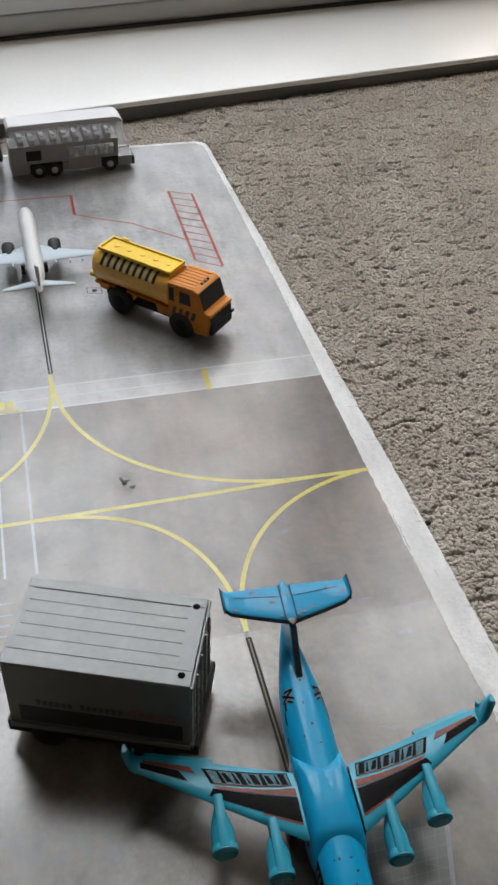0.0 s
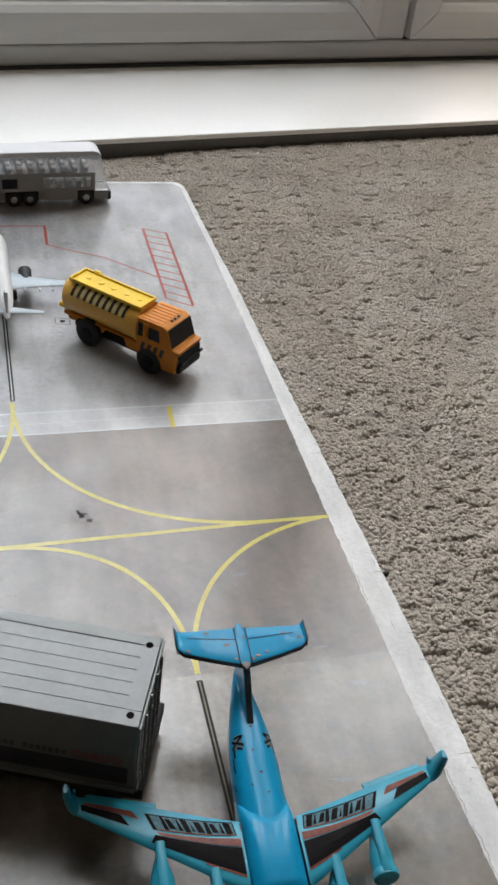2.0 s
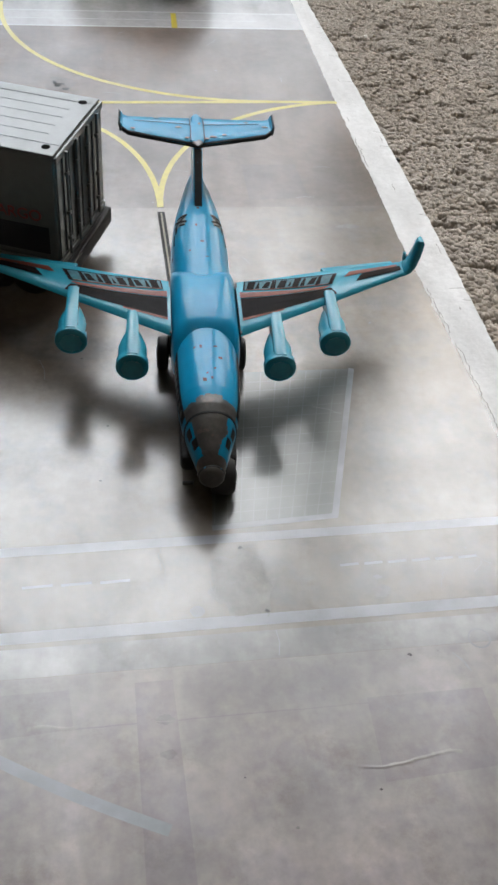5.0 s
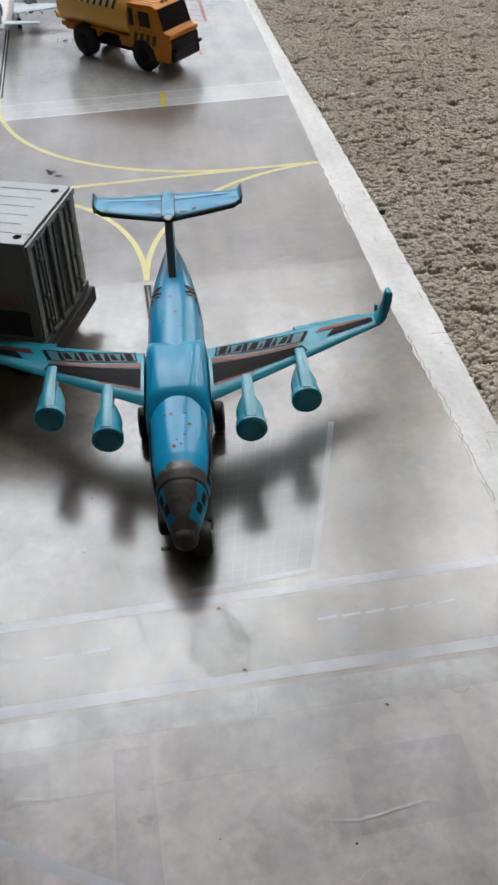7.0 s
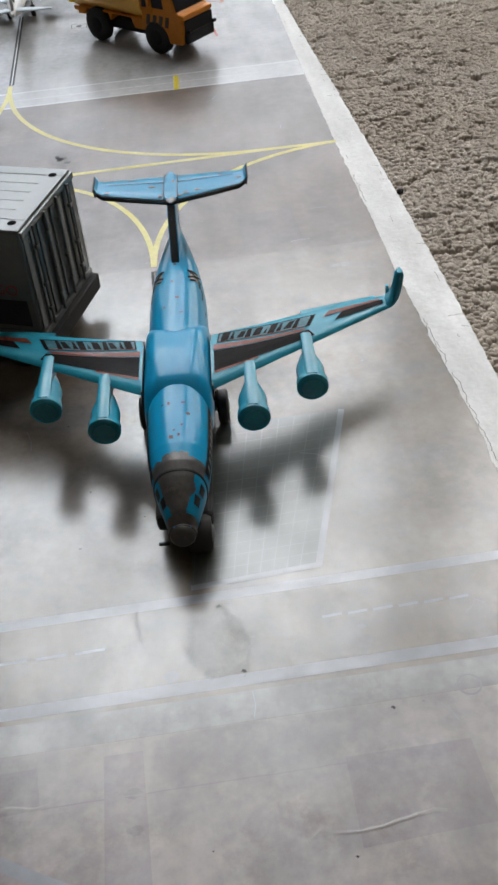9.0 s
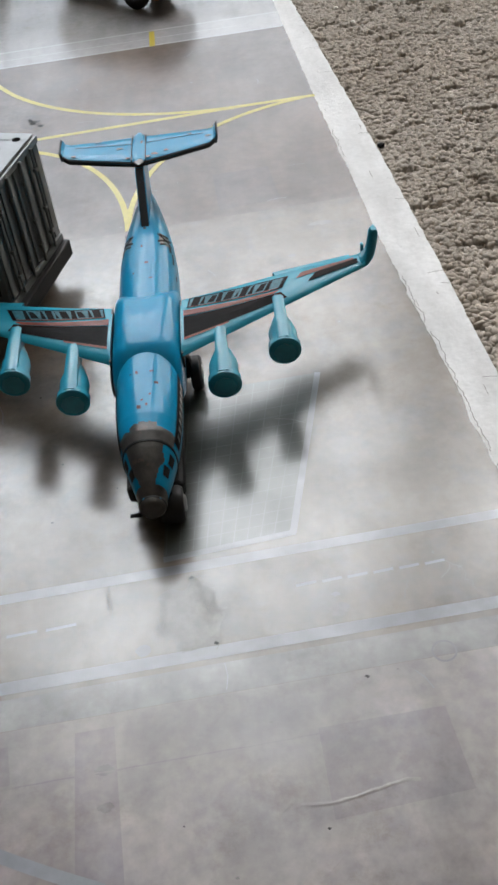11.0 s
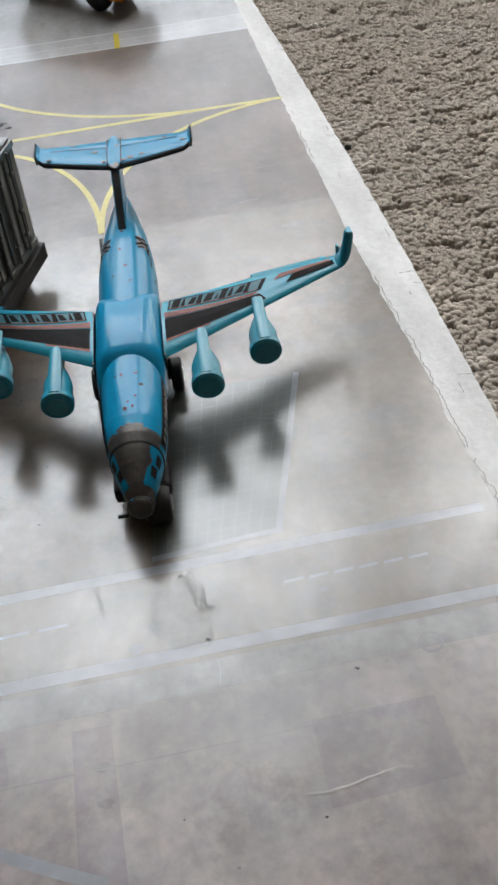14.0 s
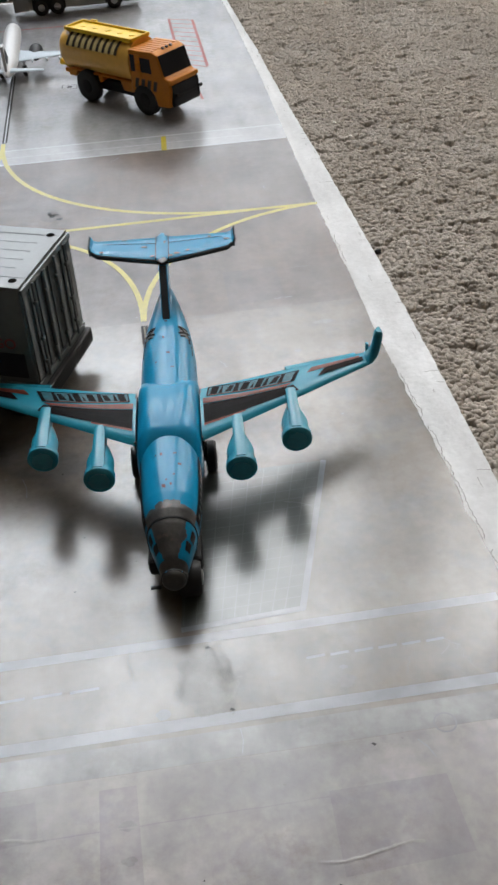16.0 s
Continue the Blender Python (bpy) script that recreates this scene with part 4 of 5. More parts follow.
for sx, pts in ((-1, ((0.0030, 0.1122), (0.0055, 0.1185), (0.0190, 0.1168), (0.0120, 0.1240))), (1, ((0.0028, 0.1120), (0.0046, 0.1132), (0.0150, 0.1225), (0.0205, 0.1200), (0.0080, 0.1145)))):
    for k, (x, y) in enumerate(pts):
        outline = [((0.0007 + 0.0003 * (k % 2)) * (1 + 0.7 * noise.noise((math.cos(a), math.sin(a), k + 5.0 * sx))) * math.cos(a), 0.0005 * (1 + 0.7 * noise.noise((math.cos(a), math.sin(a), k + 9.0))) * math.sin(a)) for a in [2 * math.pi * i / 12 for i in range(12)]]
        part("paint_chip", prism(outline, 0, 0.00008), WORN, jet, "", False, T(sx * x, y, 0.03775 + 0.0002 * x / 0.02))
# landing gear
part("belly_plate", box(-0.0068, 0.0068, 0.008, 0.086, 0.0042, 0.0090, 0.0012), BLACK, jet, "black plastic belly plate")
wheel(jet, 0.0, 0.0, 0.0046, 0.0056).matrix_basis = T(0.0034, 0.0062, 0) @ pose(0, 0, 0, 0, 0, 90)
part("nose_strut", box(-0.0012, 0.0040, 0.005, 0.008, 0.0035, 0.010, 0.0004), BLACK, jet)
for sx in (-1, 1):
    wheel(jet, 0.0, 0.0, 0.0046, 0.0030).matrix_basis = T(sx * 0.0105, 0.0530, 0) @ pose(0, 0, 0, 0, 0, 90)
    part("gear_strut", box(-0.0010, 0.0010, 0.0515, 0.0545, 0.0040, 0.0110, 0.0004), BLACK, jet, "", False, T(sx * 0.0082, 0, 0))
    part("axle", lathe_y([(-0.009, 0.0008), (0.009, 0.0008)], 10, 0, 0), CHROME, jet, "", True, T(0, 0.053, 0.0046) @ pose(0, 0, 0, 0, 0, 90)) if sx > 0 else None
for k in range(3):
    part("clip_peg", lathe_y([(-0.0026, 0.0005), (-0.0001, 0.0005), (0.0, 0.0009)], 10), BLACK, jet, "", True, T(-0.0038, 0.0040 + 0.0068 * k, 0.0045 + 0.0004 * k) @ pose(0, 0, 0, 0, 0, -90))

# ---- container trailer ----
trailer = thing("toy_container_trailer", pose(-0.1318, -0.1032, 0, 0, 0, -21.6), "grey plastic toy freight container on a black trailer", "toy trailer")
CL, CW, CB, CT = 0.0308, 0.0180, 0.0125, 0.0472
cont = part("container", box(-CL, CL, -CW, CW, CB, CT - 0.0004, 0.0007), SILVER, trailer, "grey container shell")
for x0, x1 in ((-CL + 0.0002, -CL + 0.0022), (CL - 0.0056, CL - 0.0002)):
    part("roof_rail", box(x0, x1, -CW + 0.0060, -CW + 0.0317, CT - 0.0006, CT), SILVER, cont)
part("roof_rail", box(-CL, CL, -CW, -CW + 0.0060, CT - 0.0006, CT, 0.0003), SILVER, cont)
for k in range(5):
    y = -CW + 0.0060 + 0.00255 + 0.0051 * k
    part("roof_panel", box(-CL + 0.0022, CL - 0.0056, y - 0.00242, y + 0.00242, CT - 0.0006, CT), SILVER, cont)
part("roof_rail", box(-CL, CL, -CW + 0.0317, CW, CT - 0.0006, CT, 0.0003), SILVER, cont)
for x in (CL - 0.0035,):
    for y in (-CW + 0.004, CW - 0.004):
        part("corner_hole", prism([(0.00125 * math.cos(a), 0.00125 * math.sin(a)) for a in [2 * math.pi * i / 20 for i in range(20)]], 0, 0.00016), HOLE, cont, "dark round corner hole", False, T(x, y, CT - 0.0001))
for sy in (-1, 1):
    yy = sy * (CW + 0.0001)
    part("side_frame", box(-CL, CL, min(yy, sy * (CW + 0.0008)), max(yy, sy * (CW + 0.0008)), CB, CB + 0.0022, 0.0002), SILVER, cont)
    stripe = part("side_stripe", box(-CL + 0.004, CL - 0.0025, min(yy, sy * (CW + 0.0002)), max(yy, sy * (CW + 0.0002)), CB + 0.004, CB + 0.0125), NAVY, cont, "dark blue side stripe")
    for k in range(14):
        x = -0.0205 + 0.0021 * k
        if k == 6:
            continue
        h = 0.0026 if k in (0, 7) else 0.0021
        part("lettering_bar", box(x, x + 0.0015, min(yy, sy * (CW + 0.00025)), max(yy, sy * (CW + 0.00025)), CB + 0.0142, CB + 0.0142 + h), GREY_PRINT, cont)
    txt = bpy.data.curves.new("cargo_text", 'FONT')
    txt.body, txt.size, txt.extrude, txt.align_x = "CARGO", 0.0047, 0.00008, 'LEFT'
    tob = bpy.data.objects.new("cargo_text", txt)
    me = bpy.data.meshes.new_from_object(tob)
    bm = bmesh.new()
    bm.from_mesh(me)
    bpy.data.objects.remove(tob)
    bm.transform((T(0.0098, -CW - 0.0002, CB + 0.0142) if sy < 0 else T(-0.0098, CW + 0.0002, CB + 0.0142) @ pose(0, 0, 0, 0, 0, 180)) @ pose(0, 0, 0, 90, 0, 0))
    part("cargo_lettering", bm, RED_PRINT, cont, "dull red lettering")
# rear doors with locking bars
part("door_frame", box(CL + 0.0001, CL + 0.0009, -CW, CW, CB, CB + 0.0022, 0.0002), SILVER, cont)
part("door_frame", box(CL + 0.0001, CL + 0.0009, -CW, CW, CT - 0.0025, CT - 0.0006, 0.0002), SILVER, cont)
for k in range(8):
    y = -CW + 0.0023 + 0.00455 * k
    part("door_rib", box(CL, CL + 0.0005, y - 0.0016, y + 0.0016, CB + 0.0024, CT - 0.0028, 0.0004), SILVER, cont)
for y in (-0.0118, -0.0042, 0.0042, 0.0118):
    rod = part("lock_rod", lathe_y([(0, 0.00045), (CT - CB - 0.003, 0.00045)], 10), SILVER, cont, "", True, T(CL + 0.0012, y, CB + 0.0015) @ pose(0, 0, 0, 90, 0, 0))
    for z in (0.006, 0.014, 0.026):
        part("rod_bracket", box(CL + 0.0006, CL + 0.0018, y - 0.0009, y + 0.0009, CB + z, CB + z + 0.0014, 0.0004), SILVER, rod)
chassis = part("chassis", box(-CL - 0.002, CL + 0.0016, -0.0168, 0.0168, 0.0064, 0.0123, 0.0006), BLACK, trailer, "black plastic chassis")
part("rear_bumper", box(CL - 0.002, CL + 0.0026, -CW + 0.001, CW + 0.0008, 0.0068, 0.0122, 0.0006), BLACK, trailer)
for x in (-0.019, 0.010, 0.0205):
    for sy in (-1, 1):
        wheel(trailer, x, sy * 0.0150, 0.0062, 0.0042, BLACK)
    part("axle", lathe_y([(-0.0125, 0.0008), (0.0125, 0.0008)], 10), CHROME, trailer, "", True, T(x, 0, 0.0062))

# ---- orange tanker ----
tanker = thing("toy_tanker", pose(-0.0718, 0.1422, 0, 0, 0, -45), "orange and yellow toy tanker lorry with black stripes", "toy truck")
part("chassis", box(-0.031, 0.037, -0.0062, 0.0062, 0.0062, 0.0115, 0.0006), BLACK, tanker, "black plastic chassis")
part("skirt", side_prism([(-0.0330, 0.0150), (0.0125, 0.0150), (0.0125, 0.0095), (0.0060, 0.0095), (0.0040, 0.0142), (-0.0085, 0.0142), (-0.0105, 0.0105), (-0.0115, 0.0140), (-0.0265, 0.0145), (-0.0285, 0.0112), (-0.0330, 0.0112)], -0.0092, 0.0092, 0.0005), ORANGE, tanker, "orange chassis skirt")
tank = part("tank", loft([ring_y(y, 0.0236, rx, rz, 36, 2.35) for y, rx, rz in ((-0.0388, 0.004, 0.0045), (-0.0384, 0.0075, 0.0075), (-0.0370, 0.0096, 0.0094), (-0.0350, 0.0106, 0.0104), (0.0105, 0.0106, 0.0104), (0.0107, 0.0110, 0.0108), (0.0128, 0.0110, 0.0108))]), TANK, tanker, "amber enamel tank", True, pose(0, 0, 0, 0, 0, -90))
part("tray_floor", box(-0.0330, 0.0115, -0.0060, 0.0060, 0.0320, 0.0344, 0.0003), YELLOW, tank)
for y0, y1 in ((-0.0072, -0.0060), (0.0060, 0.0072)):
    part("tray_rim", box(-0.0330, 0.0115, y0, y1, 0.0334, 0.0354, 0.0004), YELLOW, tank)
for x0, x1 in ((-0.0342, -0.0330), (0.0115, 0.0127)):
    part("tray_rim", box(x0, x1, -0.0072, 0.0072, 0.0334, 0.0354, 0.0004), YELLOW, tank)
for x in (-0.027, -0.0185, -0.010, -0.0015, 0.0065):
    part("filler_cap", lathe_y([(0.0, 0.0016), (0.0005, 0.0015), (0.0006, 0.0004)], 14), YELLOW, tank, "", True, T(x, 0.0005, 0.0342) @ pose(0, 0, 0, 90, 0, 0))
part("tray_bracket", box(-0.028, -0.024, 0.0066, 0.0080, 0.0325, 0.0360, 0.0003), YELLOW, tank)
# slanted warning bars along the tank's shoulder
prof = ring_y(0, 0.0236, 0.0106, 0.0104, 96, 2.35)
for sy in (-1, 1):
    for k in range(9):
        x0 = -0.0310 + 0.0042 * k
        bm = bmesh.new()
        for j, i in enumerate(range(5, 18)):
            c = prof[i] if sy > 0 else prof[48 - i]
            sh = 0.0014 * (j / 12.0)
            bm.verts.new((x0 + sh, c[0] * 1.018, 0.0236 + (c[2] - 0.0236) * 1.018))
            bm.verts.new((x0 + sh + 0.0019, c[0] * 1.018, 0.0236 + (c[2] - 0.0236) * 1.018))
        bm.verts.ensure_lookup_table()
        for j in range(12):
            bm.faces.new((bm.verts[2 * j], bm.verts[2 * j + 1], bm.verts[2 * j + 3], bm.verts[2 * j + 2]))
        part("warning_bar", bm, BROWN, tank, "dark slanted stripe")
        if k < 8:
            bm = bmesh.new()
            for j, i in enumerate(range(5, 18)):
                c = prof[i] if sy > 0 else prof[48 - i]
                sh = 0.0014 * (j / 12.0)
                for e in (0.0019, 0.0042):
                    bm.verts.new((x0 + sh + e, c[0] * 1.012, 0.0236 + (c[2] - 0.0236) * 1.012))
            bm.verts.ensure_lookup_table()
            for j in range(12):
                bm.faces.new((bm.verts[2 * j], bm.verts[2 * j + 1], bm.verts[2 * j + 3], bm.verts[2 * j + 2]))
            part("pale_bar", bm, mat("pale_cream_print", (0.75, 0.62, 0.28), 0.4) if k == 0 and sy < 0 else bpy.data.materials["pale_cream_print"], tank)
part("outlet_pipe", lathe_y([(-0.005, 0.0012), (0.0, 0.0012), (0.001, 0.0017), (0.0022, 0.0017)], 12), YELLOW, tanker, "yellow outlet pipe", True, T(-0.0385, -0.0060, 0.0160) @ pose(0, 0, 0, 10, 0, 90))
part("rear_ladder_step", box(-0.0375, -0.0310, -0.0075, 0.0075, 0.0118, 0.0140, 0.0004), ORANGE, tanker)
# cab
cab_side = [(0.0132, 0.0105), (0.0132, 0.0318), (0.0290, 0.0324), (0.0322, 0.0310), (0.0355, 0.0215), (0.0385, 0.0195), (0.0392, 0.0150), (0.0380, 0.0065), (0.0300, 0.0060), (0.0284, 0.0110), (0.0255, 0.0140), (0.0215, 0.0150), (0.0175, 0.0140), (0.0150, 0.0105)]
cab = part("cab", side_prism(cab_side, -0.0108, 0.0108, 0.0007), ORANGE, tanker, "orange enamel cab")
for k in range(7):
    y = -0.0084 + 0.0028 * k
    part("roof_rib", side_prism([(0.0145, 0.0312), (0.0145, 0.03215), (0.0285, 0.03268), (0.0285, 0.0316)], y - 0.0009, y + 0.0009, 0.0001), ORANGE, cab)
for k in range(3):
    part("roof_lamp", box(0.0290, 0.0303, -0.0030 + 0.003 * k - 0.0006, -0.0030 + 0.003 * k + 0.0006, 0.0320, 0.0331, 0.0002), BROWN, cab)
part("windscreen", loft([[(0.0325, -0.0100, 0.0309), (0.0325, 0.0100, 0.0309), (0.0317, 0.0100, 0.0307), (0.0317, -0.0100, 0.0307)], [(0.0358, -0.0102, 0.0214), (0.0358, 0.0102, 0.0214), (0.0348, 0.0102, 0.0211), (0.0348, -0.0102, 0.0211)]]), GLAZE, cab, "dark windscreen")
for sy in (-1, 1):
    y0, y1 = sorted((sy * 0.01075, sy * 0.01095))
    part("side_window", side_prism([(0.0205, 0.0218), (0.0205, 0.0288), (0.0272, 0.0288), (0.0280, 0.0218)], y0, y1), GLAZE, cab, "dark side window")
    part("side_window", side_prism([(0.0143, 0.0215), (0.0143, 0.0295), (0.0175, 0.0295), (0.0175, 0.0215)], y0, y1), GLAZE, cab)
    part("pillar", side_prism([(0.0176, 0.0195), (0.0176, 0.0300), (0.0208, 0.0300), (0.0208, 0.0195)], *sorted((sy * 0.0107, sy * 0.0113))), ORANGE, cab)
    for k in range(4):
        x = 0.0158 + 0.0040 * k
        part("warning_bar", side_prism([(x, 0.0135), (x + 0.0022, 0.0135), (x + 0.0034, 0.0185), (x + 0.0012, 0.0185)], y0, y1), BROWN, cab)
    part("mirror", box(0.0190, 0.0203, *sorted((sy * 0.0112, sy * 0.0126)), 0.0225, 0.0262, 0.0003), ORANGE, cab)
part("ledge", box(0.0350, 0.0400, -0.0106, 0.0106, 0.0182, 0.0204, 0.0006), ORANGE, cab)
part("grille", loft([[(0.0380, y, 0.0178), (0.0375, y, 0.0085), (0.0398, y, 0.0085), (0.0394, y, 0.0172)] for y in (-0.0092, 0.0105)]), BLACK, cab, "black grille")
part("front_bumper", box(0.0380, 0.0406, -0.0096, 0.0106, 0.0068, 0.0122, 0.0012), BLACK, tanker, "black plastic bumper")
for sy in (-1, 1):
    part("tow_peg", lathe_y([(-0.001, 0.0009), (0.001, 0.0009)], 10), BLACK, tanker, "", True, T(0.0400, 0.0020 + sy * 0.0088, 0.0124))
for x in (-0.0191, 0.0215):
    for sy in (-1, 1):
        wheel(tanker, x, sy * 0.0086, 0.0080, 0.0048, BLACK)
    part("axle", lathe_y([(-0.008, 0.0008), (0.008, 0.0008)], 10), CHROME, tanker, "", True, T(x, 0, 0.0072))

# ---- grey bus with clear upper deck ----
bus = thing("toy_bus", pose(-0.0990, 0.3268, 0, 0, 0, 4.5), "grey toy double-decker bus with clear windows and white roof", "toy bus")
HL, HW = 0.0405, 0.0080
body = part("lower_body", box(-HL, HL, -HW + 0.0012, HW - 0.0012, 0.0034, 0.0090, 0.0006), BUS_GREY, bus, "grey lower body")
for sy in (-1, 1):
    ya, yb = sorted((sy * HW, sy * (HW - 0.0011)))
    part("side_panel", box(-HL, -HL + 0.0100, ya, yb, 0.0036, 0.0228, 0.0003), BUS_GREY, body)
    part("side_panel", box(-HL + 0.0101, -HL + 0.0200, ya, yb, 0.0105, 0.0125, 0.0002), BUS_GREY, body)
    part("side_panel", box(-HL + 0.0101, -HL + 0.0200, ya, yb, 0.0195, 0.0228, 0.0002), BUS_GREY, body)
    part("side_window", box(-HL + 0.0101, -HL + 0.0200, *sorted((sy * (HW - 0.0009), sy * (HW - 0.0004))), 0.0125, 0.0195), GLAZE, body, "black window")
    part("side_panel", box(-HL + 0.0201, -HL + 0.0370, ya, yb, 0.0105, 0.0228, 0.0003), BUS_GREY, body)
    part("side_panel", box(-HL + 0.0371, HL - 0.0095, ya, yb, 0.0036, 0.0122, 0.0003), BUS_GREY, body)
    part("side_panel", box(-HL + 0.0371, HL - 0.0125, ya, yb, 0.0198, 0.0228, 0.0003), BUS_GREY, body)
    part("side_panel", box(HL - 0.0124, HL - 0.0095, ya, yb, 0.0122, 0.0228, 0.0003), BUS_GREY, body)
    part("side_panel", box(HL - 0.0094, HL, ya, yb, 0.0036, 0.0096, 0.0003), BUS_GREY, body)
    part("window_strip", box(-HL + 0.0372, HL - 0.0125, *sorted((sy * (HW - 0.0008), sy * (HW - 0.0012))), 0.0122, 0.0198), CLEAR, body, "clear plastic window strip")
    for x0, x1 in ((-HL + 0.0120, -HL + 0.0335), (HL - 0.0215, HL - 0.0100)):
        part("wheel_arch", box(x0, x1, *sorted((sy * (HW + 0.0001), sy * (HW - 0.0012))), 0.0036, 0.0103, 0.0002), BLACK, body)
part("deck", box(-HL + 0.0006, HL - 0.0100, -HW + 0.0012, HW - 0.0012, 0.0216, 0.0226), BUS_GREY, body)
part("rear_panel", box(-HL, -HL + 0.0008, -HW, HW, 0.0036, 0.0228, 0.0002), BUS_GREY, body)
for k in range(9):
    for sy in (-1, 1):
        part("seat", side_prism([(-0.0350 + 0.0072 * k, 0.0227), (-0.0310 + 0.0072 * k, 0.0227), (-0.0310 + 0.0072 * k, 0.0258), (-0.0340 + 0.0072 * k, 0.0260), (-0.0350 + 0.0072 * k, 0.0300)], *sorted((sy * 0.0010, sy * 0.0064)), 0.0003), SEAT, bus)
for k in range(5):
    part("seat", box(-0.002 + 0.0068 * k, 0.002 + 0.0068 * k, -0.0062, 0.0062, 0.0095, 0.0165, 0.0004), SEAT, bus)
part("upper_glazing", side_prism([(-HL + 0.0003, 0.0229), (-HL + 0.0003, 0.0340), (HL - 0.0062, 0.0340), (HL - 0.0004, 0.0100), (HL - 0.0094, 0.0100), (HL - 0.0094, 0.0229)], -HW + 0.0002, -HW + 0.0011), CLEAR, bus, "clear plastic upper window")
part("upper_glazing", side_prism([(-HL + 0.0003, 0.0229), (-HL + 0.0003, 0.0340), (HL - 0.0062, 0.0340), (HL - 0.0004, 0.0100), (HL - 0.0094, 0.0100), (HL - 0.0094, 0.0229)], HW - 0.0011, HW - 0.0002), CLEAR, bus)
part("windscreen", loft([[(HL - 0.0062, y, 0.0340), (HL - 0.0070, y, 0.0340), (HL - 0.0012, y, 0.0100), (HL - 0.0004, y, 0.0100)] for y in (-HW + 0.0011, HW - 0.0011)]), CLEAR, bus, "clear plastic windscreen")
part("roof", side_prism([(-HL - 0.0004, 0.0338), (-HL - 0.0004, 0.0362), (-HL + 0.0010, 0.0376), (HL - 0.0110, 0.0376), (HL - 0.0075, 0.0366), (HL - 0.0052, 0.0338)], -HW - 0.0002, HW + 0.0002, 0.0006), BUS_WHITE, bus, "white plastic roof")
part("front_bumper", box(HL - 0.001, HL + 0.0014, -HW, HW, 0.0030, 0.0088, 0.0005), BLACK, bus)
for x in (-HL + 0.0175, -HL + 0.0280, HL - 0.0155):
    for sy in (-1, 1):
        wheel(bus, x, sy * 0.0068, 0.0050, 0.0030, CHROME)
    part("axle", lathe_y([(-0.006, 0.0007), (0.006, 0.0007)], 10), CHROME, bus, "", True, T(x, 0, 0.0044))

for ob in bus.children_recursive:
    if ob.name.split(".")[0] in ("upper_glazing", "windscreen", "window_strip"):
        ob.visible_shadow = False

# ---- white airliner ----
liner = thing("toy_airliner", pose(-0.1345, 0.205, 0, 0, 0, 0.6), "small white toy airliner with dark engines and tail", "toy plane")
part("fuselage", loft([ring_y(y, z, r, r * 1.02, 22) for y, z, r in ((-0.0500, 0.0145, 0.0008), (-0.0440, 0.0142, 0.0024), (-0.0320, 0.0132, 0.0042), (-0.018, 0.0126, 0.0048), (0.030, 0.0125, 0.0049), (0.040, 0.0121, 0.0044), (0.0455, 0.0115, 0.0034), (0.0485, 0.0110, 0.0014))]), WHITE_P, liner, "white enamel fuselage", True)
for sx in (-1, 1):
    f = Matrix.Diagonal((sx, 1, 1, 1))
    wg = part("wing", loft([wing_section(x, -te, -le, z, th, 1) for x, le, te, z, th in ((0.003, 0.0085, -0.0125, 0.0100, 0.0011), (0.014, 0.0015, -0.0115, 0.0105, 0.0009), (0.030, -0.0055, -0.0122, 0.0115, 0.0007), (0.043, -0.0105, -0.0140, 0.0125, 0.0005))]), PALE_BLUE, liner, "pale blue wing", True, f @ Matrix.Diagonal((1, -1, 1, 1)) )
    for x in (0.012, 0.020, 0.027):
        part("flap_fairing", box(x - 0.0004, x + 0.0004, -0.0150, -0.0115, 0.0098, 0.0110, 0.0002), PALE_BLUE, wg, "", False, f)
    eng = part("engine", loft([ring_y(y, 0.0088, r, r, 18, 2.0, sx * 0.0133) for y, r in ((-0.002, 0.0022), (0.004, 0.0034), (0.0095, 0.0038), (0.0110, 0.0036), (0.0109, 0.0030), (0.0095, 0.0028))]), BLACK, liner, "black engine", True)
    part("intake_lip", loft([ring_y(y, 0.0088, r, r, 18, 2.0, sx * 0.0133) for y, r in ((0.0100, 0.0039), (0.0112, 0.0037), (0.0113, 0.0031), (0.0104, 0.0030))], False), CHROME, eng, "", True)
    part("stabiliser", loft([wing_section(x, -te, -le, 0.0150, th, 1) for x, le, te, th in ((0.0008, -0.0385, -0.0455, 0.0008), (0.0195, -0.0445, -0.0470, 0.0005))]), PALE_BLUE, liner, "", True, f @ Matrix.Diagonal((1, -1, 1, 1)))
fin_side = [(-0.0270, 0.0165), (-0.0415, 0.0285), (-0.0470, 0.0287), (-0.0465, 0.0150), (-0.0360, 0.0150)]
fin_l = part("tail_fin", loft([[(w, y, z) for y, z in fin_side] for w in (-0.0007, 0.0007)]), WHITE_P, liner, "white tail fin with dark flash")
for w in (-0.00085, 0.00072):
    part("dark_flash", loft([[(u, y, z) for y, z in ((-0.0300, 0.0182), (-0.0370, 0.0236), (-0.0420, 0.0262), (-0.0445, 0.0240), (-0.0430, 0.0190), (-0.0380, 0.0172))] for u in (w, w + 0.00013)]), BLACK, fin_l, "black crescent flash")
for k, (x, y) in enumerate(((0.0, 0.034), (-0.0065, -0.006), (0.0065, -0.006))):
    w = wheel(liner, 0, 0, 0.0030, 0.0022)
    w.matrix_basis = T(x, y, 0) @ pose(0, 0, 0, 0, 0, 90)
    part("gear_leg", box(x - 0.0005, x + 0.0005, y - 0.0006, y + 0.0006, 0.003, 0.0098), CHROME, liner)

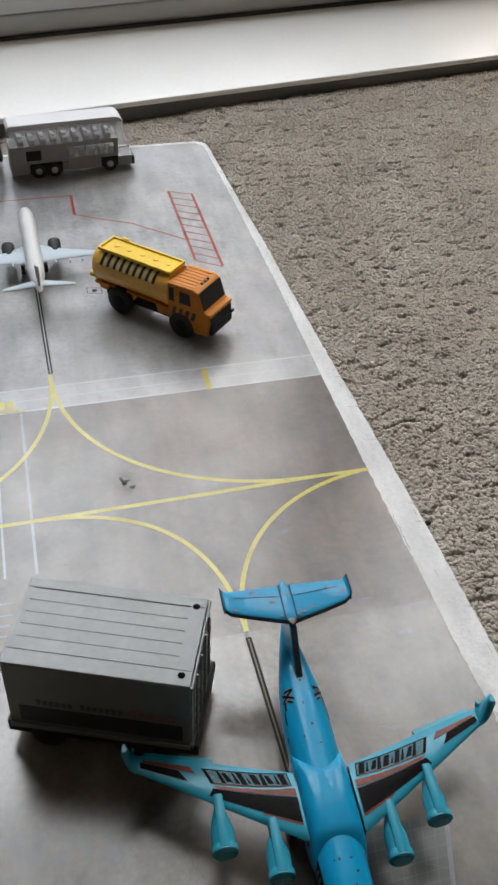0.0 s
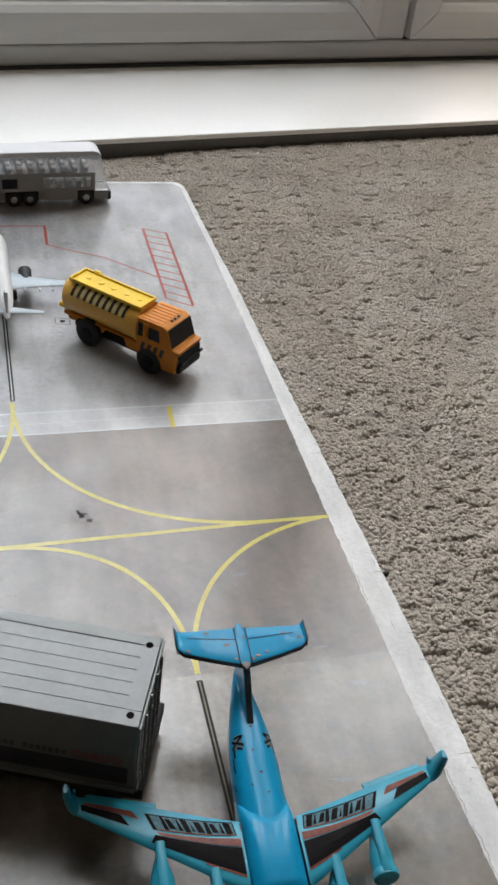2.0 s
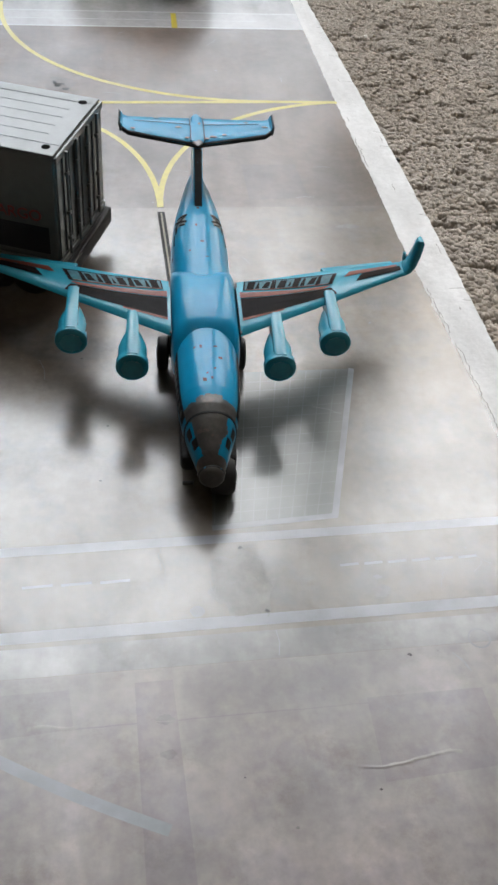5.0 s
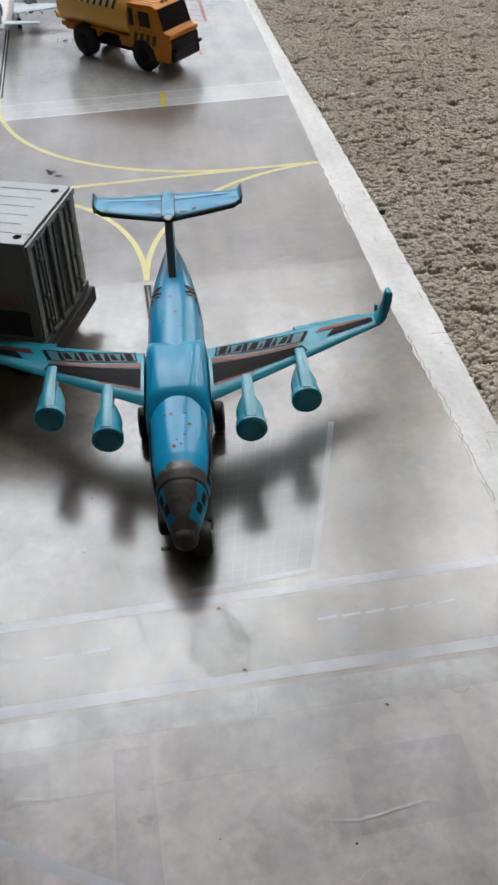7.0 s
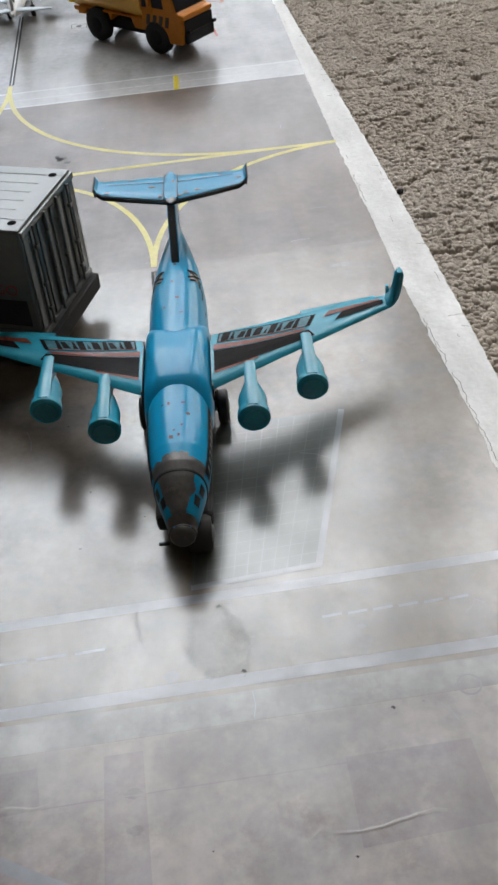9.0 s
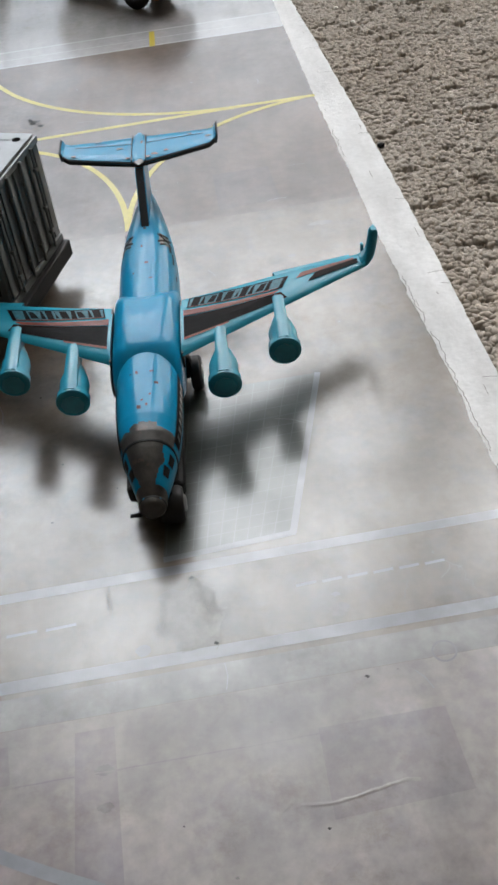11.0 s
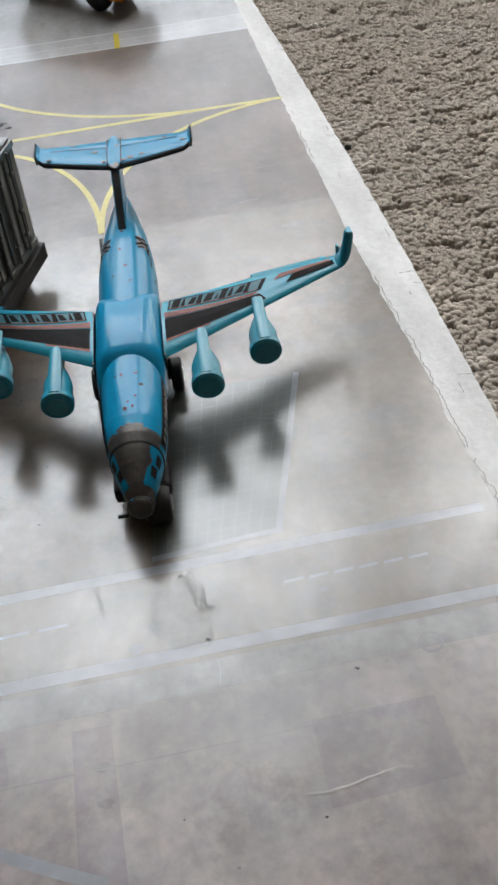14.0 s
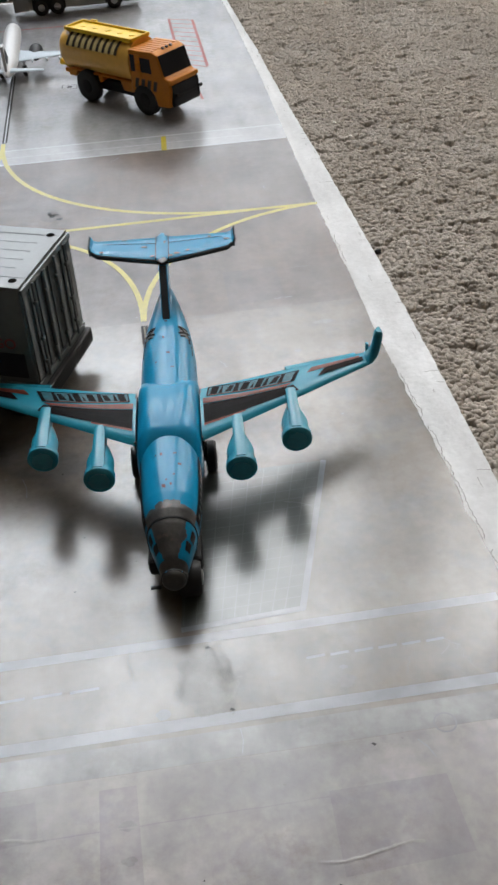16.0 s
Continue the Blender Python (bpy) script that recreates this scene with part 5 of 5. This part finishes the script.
# ---- green lorries ----
lorry = thing("toy_lorry", pose(-0.1680, 0.3430, 0, 0, 0, 3), "dark green toy lorry with sea-green roof and blue cab", "toy truck", "green lorries")
part("box_body", box(-0.060, 0.006, -0.0135, 0.0125, 0.0080, 0.0400, 0.0012), GREEN, lorry, "dark green box body")
part("box_roof", box(-0.0605, 0.0065, -0.0138, 0.0128, 0.0400, 0.0425, 0.0008), SEA_GREEN, lorry, "sea-green roof")
part("cab", side_prism([(0.0070, 0.0060), (0.0070, 0.0360), (0.0150, 0.0355), (0.0200, 0.0300), (0.0235, 0.0190), (0.0245, 0.0060)], -0.0130, 0.0120, 0.0025), GREEN, lorry, "rounded dark green cab")
part("cab_panel", side_prism([(0.0080, 0.0200), (0.0080, 0.0352), (0.0150, 0.0348), (0.0195, 0.0295), (0.0226, 0.0200)], -0.0134, -0.0129, 0.0001), CAB_BLUE, lorry, "bright blue cab side")
part("cab_front", loft([[(0.0158, y, 0.0352), (0.0204, y, 0.0300), (0.0240, y, 0.0190), (0.0230, y, 0.0190), (0.0194, y, 0.0298), (0.0150, y, 0.0349)] for y in (-0.0118, 0.0108)]), CAB_BLUE, lorry)
for x in (-0.045, 0.012):
    for sy in (-1, 1):
        wheel(lorry, x, sy * 0.0105, 0.0060, 0.0045)
van = thing("toy_van", pose(-0.1730, 0.1500, 0, 0, 0, 12), "dark green toy box van standing near the white airliner", "toy truck", "green lorries")
part("box_body", box(-0.040, 0.0100, -0.0010, 0.0240, 0.0090, 0.0430, 0.0012), GREEN, van, "dark green box body")
part("body_rail", box(-0.0403, 0.0103, -0.0014, 0.0244, 0.0080, 0.0110, 0.0006), GREEN, van)
part("chassis", box(-0.040, 0.009, 0.003, 0.020, 0.0050, 0.0085, 0.0005), BLACK, van)
for x in (-0.028, -0.0005):
    for y in (0.001, 0.0215):
        wheel(van, x, y, 0.0058, 0.0042)

# ---- carpet pile ----
rng = np.random.default_rng(4)


def pile(x0, x1, y0, y1, step, keep):
    """Short uneven tufts of twisted yarn, one mesh."""
    nx, ny = int((x1 - x0) / step), int((y1 - y0) / step)
    gx, gy = np.meshgrid(np.arange(nx), np.arange(ny))
    px = x0 + (gx.ravel() + rng.uniform(-0.45, 0.45, nx * ny) + 0.5 * (gy.ravel() % 2)) * step
    py = y0 + (gy.ravel() + rng.uniform(-0.45, 0.45, nx * ny)) * step
    ok = keep(px, py)
    px, py = px[ok], py[ok]
    n = len(px)
    low = np.array([noise.noise((a * 90, b * 130, 0.0)) + 1.1 * noise.noise((a * 230, b * 330, 3.0)) for a, b in zip(px, py)])
    ang, lean = rng.uniform(0, 2 * math.pi, n), rng.uniform(0, 2 * math.pi, n)
    ln, wd = step * rng.uniform(0.9, 1.7, n), step * rng.uniform(0.7, 1.05, n)
    pit = np.array([max(0.0, noise.noise((a * 95, b * 190, 9.0)) - 0.17) for a, b in zip(px, py)])
    h = 0.0045 + 0.0005 * low - 0.0064 * pit + rng.uniform(-0.00035, 0.00035, n)
    near = np.clip(px - np.interp(py, *zip(*sorted(OUTER))), 0.0, 1.0)
    h = h - 0.0022 * np.exp(-near / 0.005)
    k = 5
    a = np.arange(k) * 2 * math.pi / k
    ca, sa = np.cos(a), np.sin(a)
    verts = []
    for f, zf, sh in ((1.0, 0.0, 0.0), (0.82, 0.86, 0.5)):
        ex, ey = f * ln[:, None] * ca, f * wd[:, None] * sa
        x = px[:, None] + ex * np.cos(ang)[:, None] - ey * np.sin(ang)[:, None] + (sh * step * np.cos(lean))[:, None]
        y = py[:, None] + ex * np.sin(ang)[:, None] + ey * np.cos(ang)[:, None] + (sh * step * np.sin(lean))[:, None]
        jit = rng.uniform(-0.00026, 0.00026, (3, *x.shape))
        verts.append(np.stack([x + jit[0], y + jit[1], np.broadcast_to((FLOOR_Z - 0.004 + zf * h)[:, None], x.shape) + jit[2]], -1))
    top = np.stack([px + 0.5 * step * np.cos(lean), py + 0.5 * step * np.sin(lean), FLOOR_Z - 0.004 + h], -1)[:, None, :]
    v = np.concatenate(verts + [top], 1).reshape(-1, 3)
    faces = []
    for r in range(1):
        for i in range(k):
            faces.append((r * k + i, r * k + (i + 1) % k, (r + 1) * k + (i + 1) % k, (r + 1) * k + i))
    tris = [(k + i, k + (i + 1) % k, 2 * k) for i in range(k)]
    base = np.arange(n)[:, None, None] * (2 * k + 1)
    q = (base + np.array(faces)[None]).reshape(-1, 4)
    t3 = (base + np.array(tris)[None]).reshape(-1, 3)
    me = bpy.data.meshes.new("carpet_pile")
    me.vertices.add(len(v))
    me.vertices.foreach_set("co", v.astype(np.float32).ravel())
    loops = np.concatenate([q.ravel(), t3.ravel()]).astype(np.int32)
    me.loops.add(len(loops))
    me.loops.foreach_set("vertex_index", loops)
    starts = np.concatenate([np.arange(len(q)) * 4, len(q) * 4 + np.arange(len(t3)) * 3]).astype(np.int32)
    me.polygons.add(len(starts))
    me.polygons.foreach_set("loop_start", starts)
    me.update(calc_edges=True)
    me.validate()
    me.polygons.foreach_set("use_smooth", [True] * len(me.polygons))
    me.materials.append(CARPET)
    return me


edge_y, edge_x = zip(*sorted(OUTER))


def beside(px, py):
    right = px > np.interp(py, edge_y, edge_x) + 0.001
    beyond = py > 0.3585
    sill_front = 0.57 - 0.155 + (px + 0.14) * 0.1528 - 0.004
    return (right | beyond) & (py < sill_front) & (px < 0.06 + 0.42 * (py + 0.30))


carpet = new("carpet_pile", pile(-0.24, 0.40, -0.30, 0.50, 0.0015, beside))
tagged(carpet, "beige looped carpet pile beside the board", "carpet", kind="stuff")


# ---- litter on the carpet ----
def crumb(name, x, y, r, material, label, seed):
    bm = bmesh.new()
    bmesh.ops.create_icosphere(bm, subdivisions=2, radius=r)
    for v in bm.verts:
        v.co *= 1 + 0.35 * noise.noise(v.co * (1.2 / r) + Vector((seed, 0, 0)))
        v.co.z *= 0.7
    ob = part(name, bm, material, None, label, True, T(x, y, FLOOR_Z + r * 0.45))
    return tagged(ob, label, "crumb", "crumbs on the carpet")


LINT = mat("pale_lint", (0.75, 0.72, 0.66), 0.9, grain=0.2)
crumb("crumb", 0.0195, -0.0300, 0.0014, BLACK, "small black crumb lying in the carpet pile", 1.0)
crumb("crumb", 0.0310, 0.1100, 0.0009, LINT, "tiny pale crumb lying on beige carpet", 2.0)
crumb("crumb", 0.0350, 0.0900, 0.0010, LINT, "tiny pale crumb lying on beige carpet", 3.0)
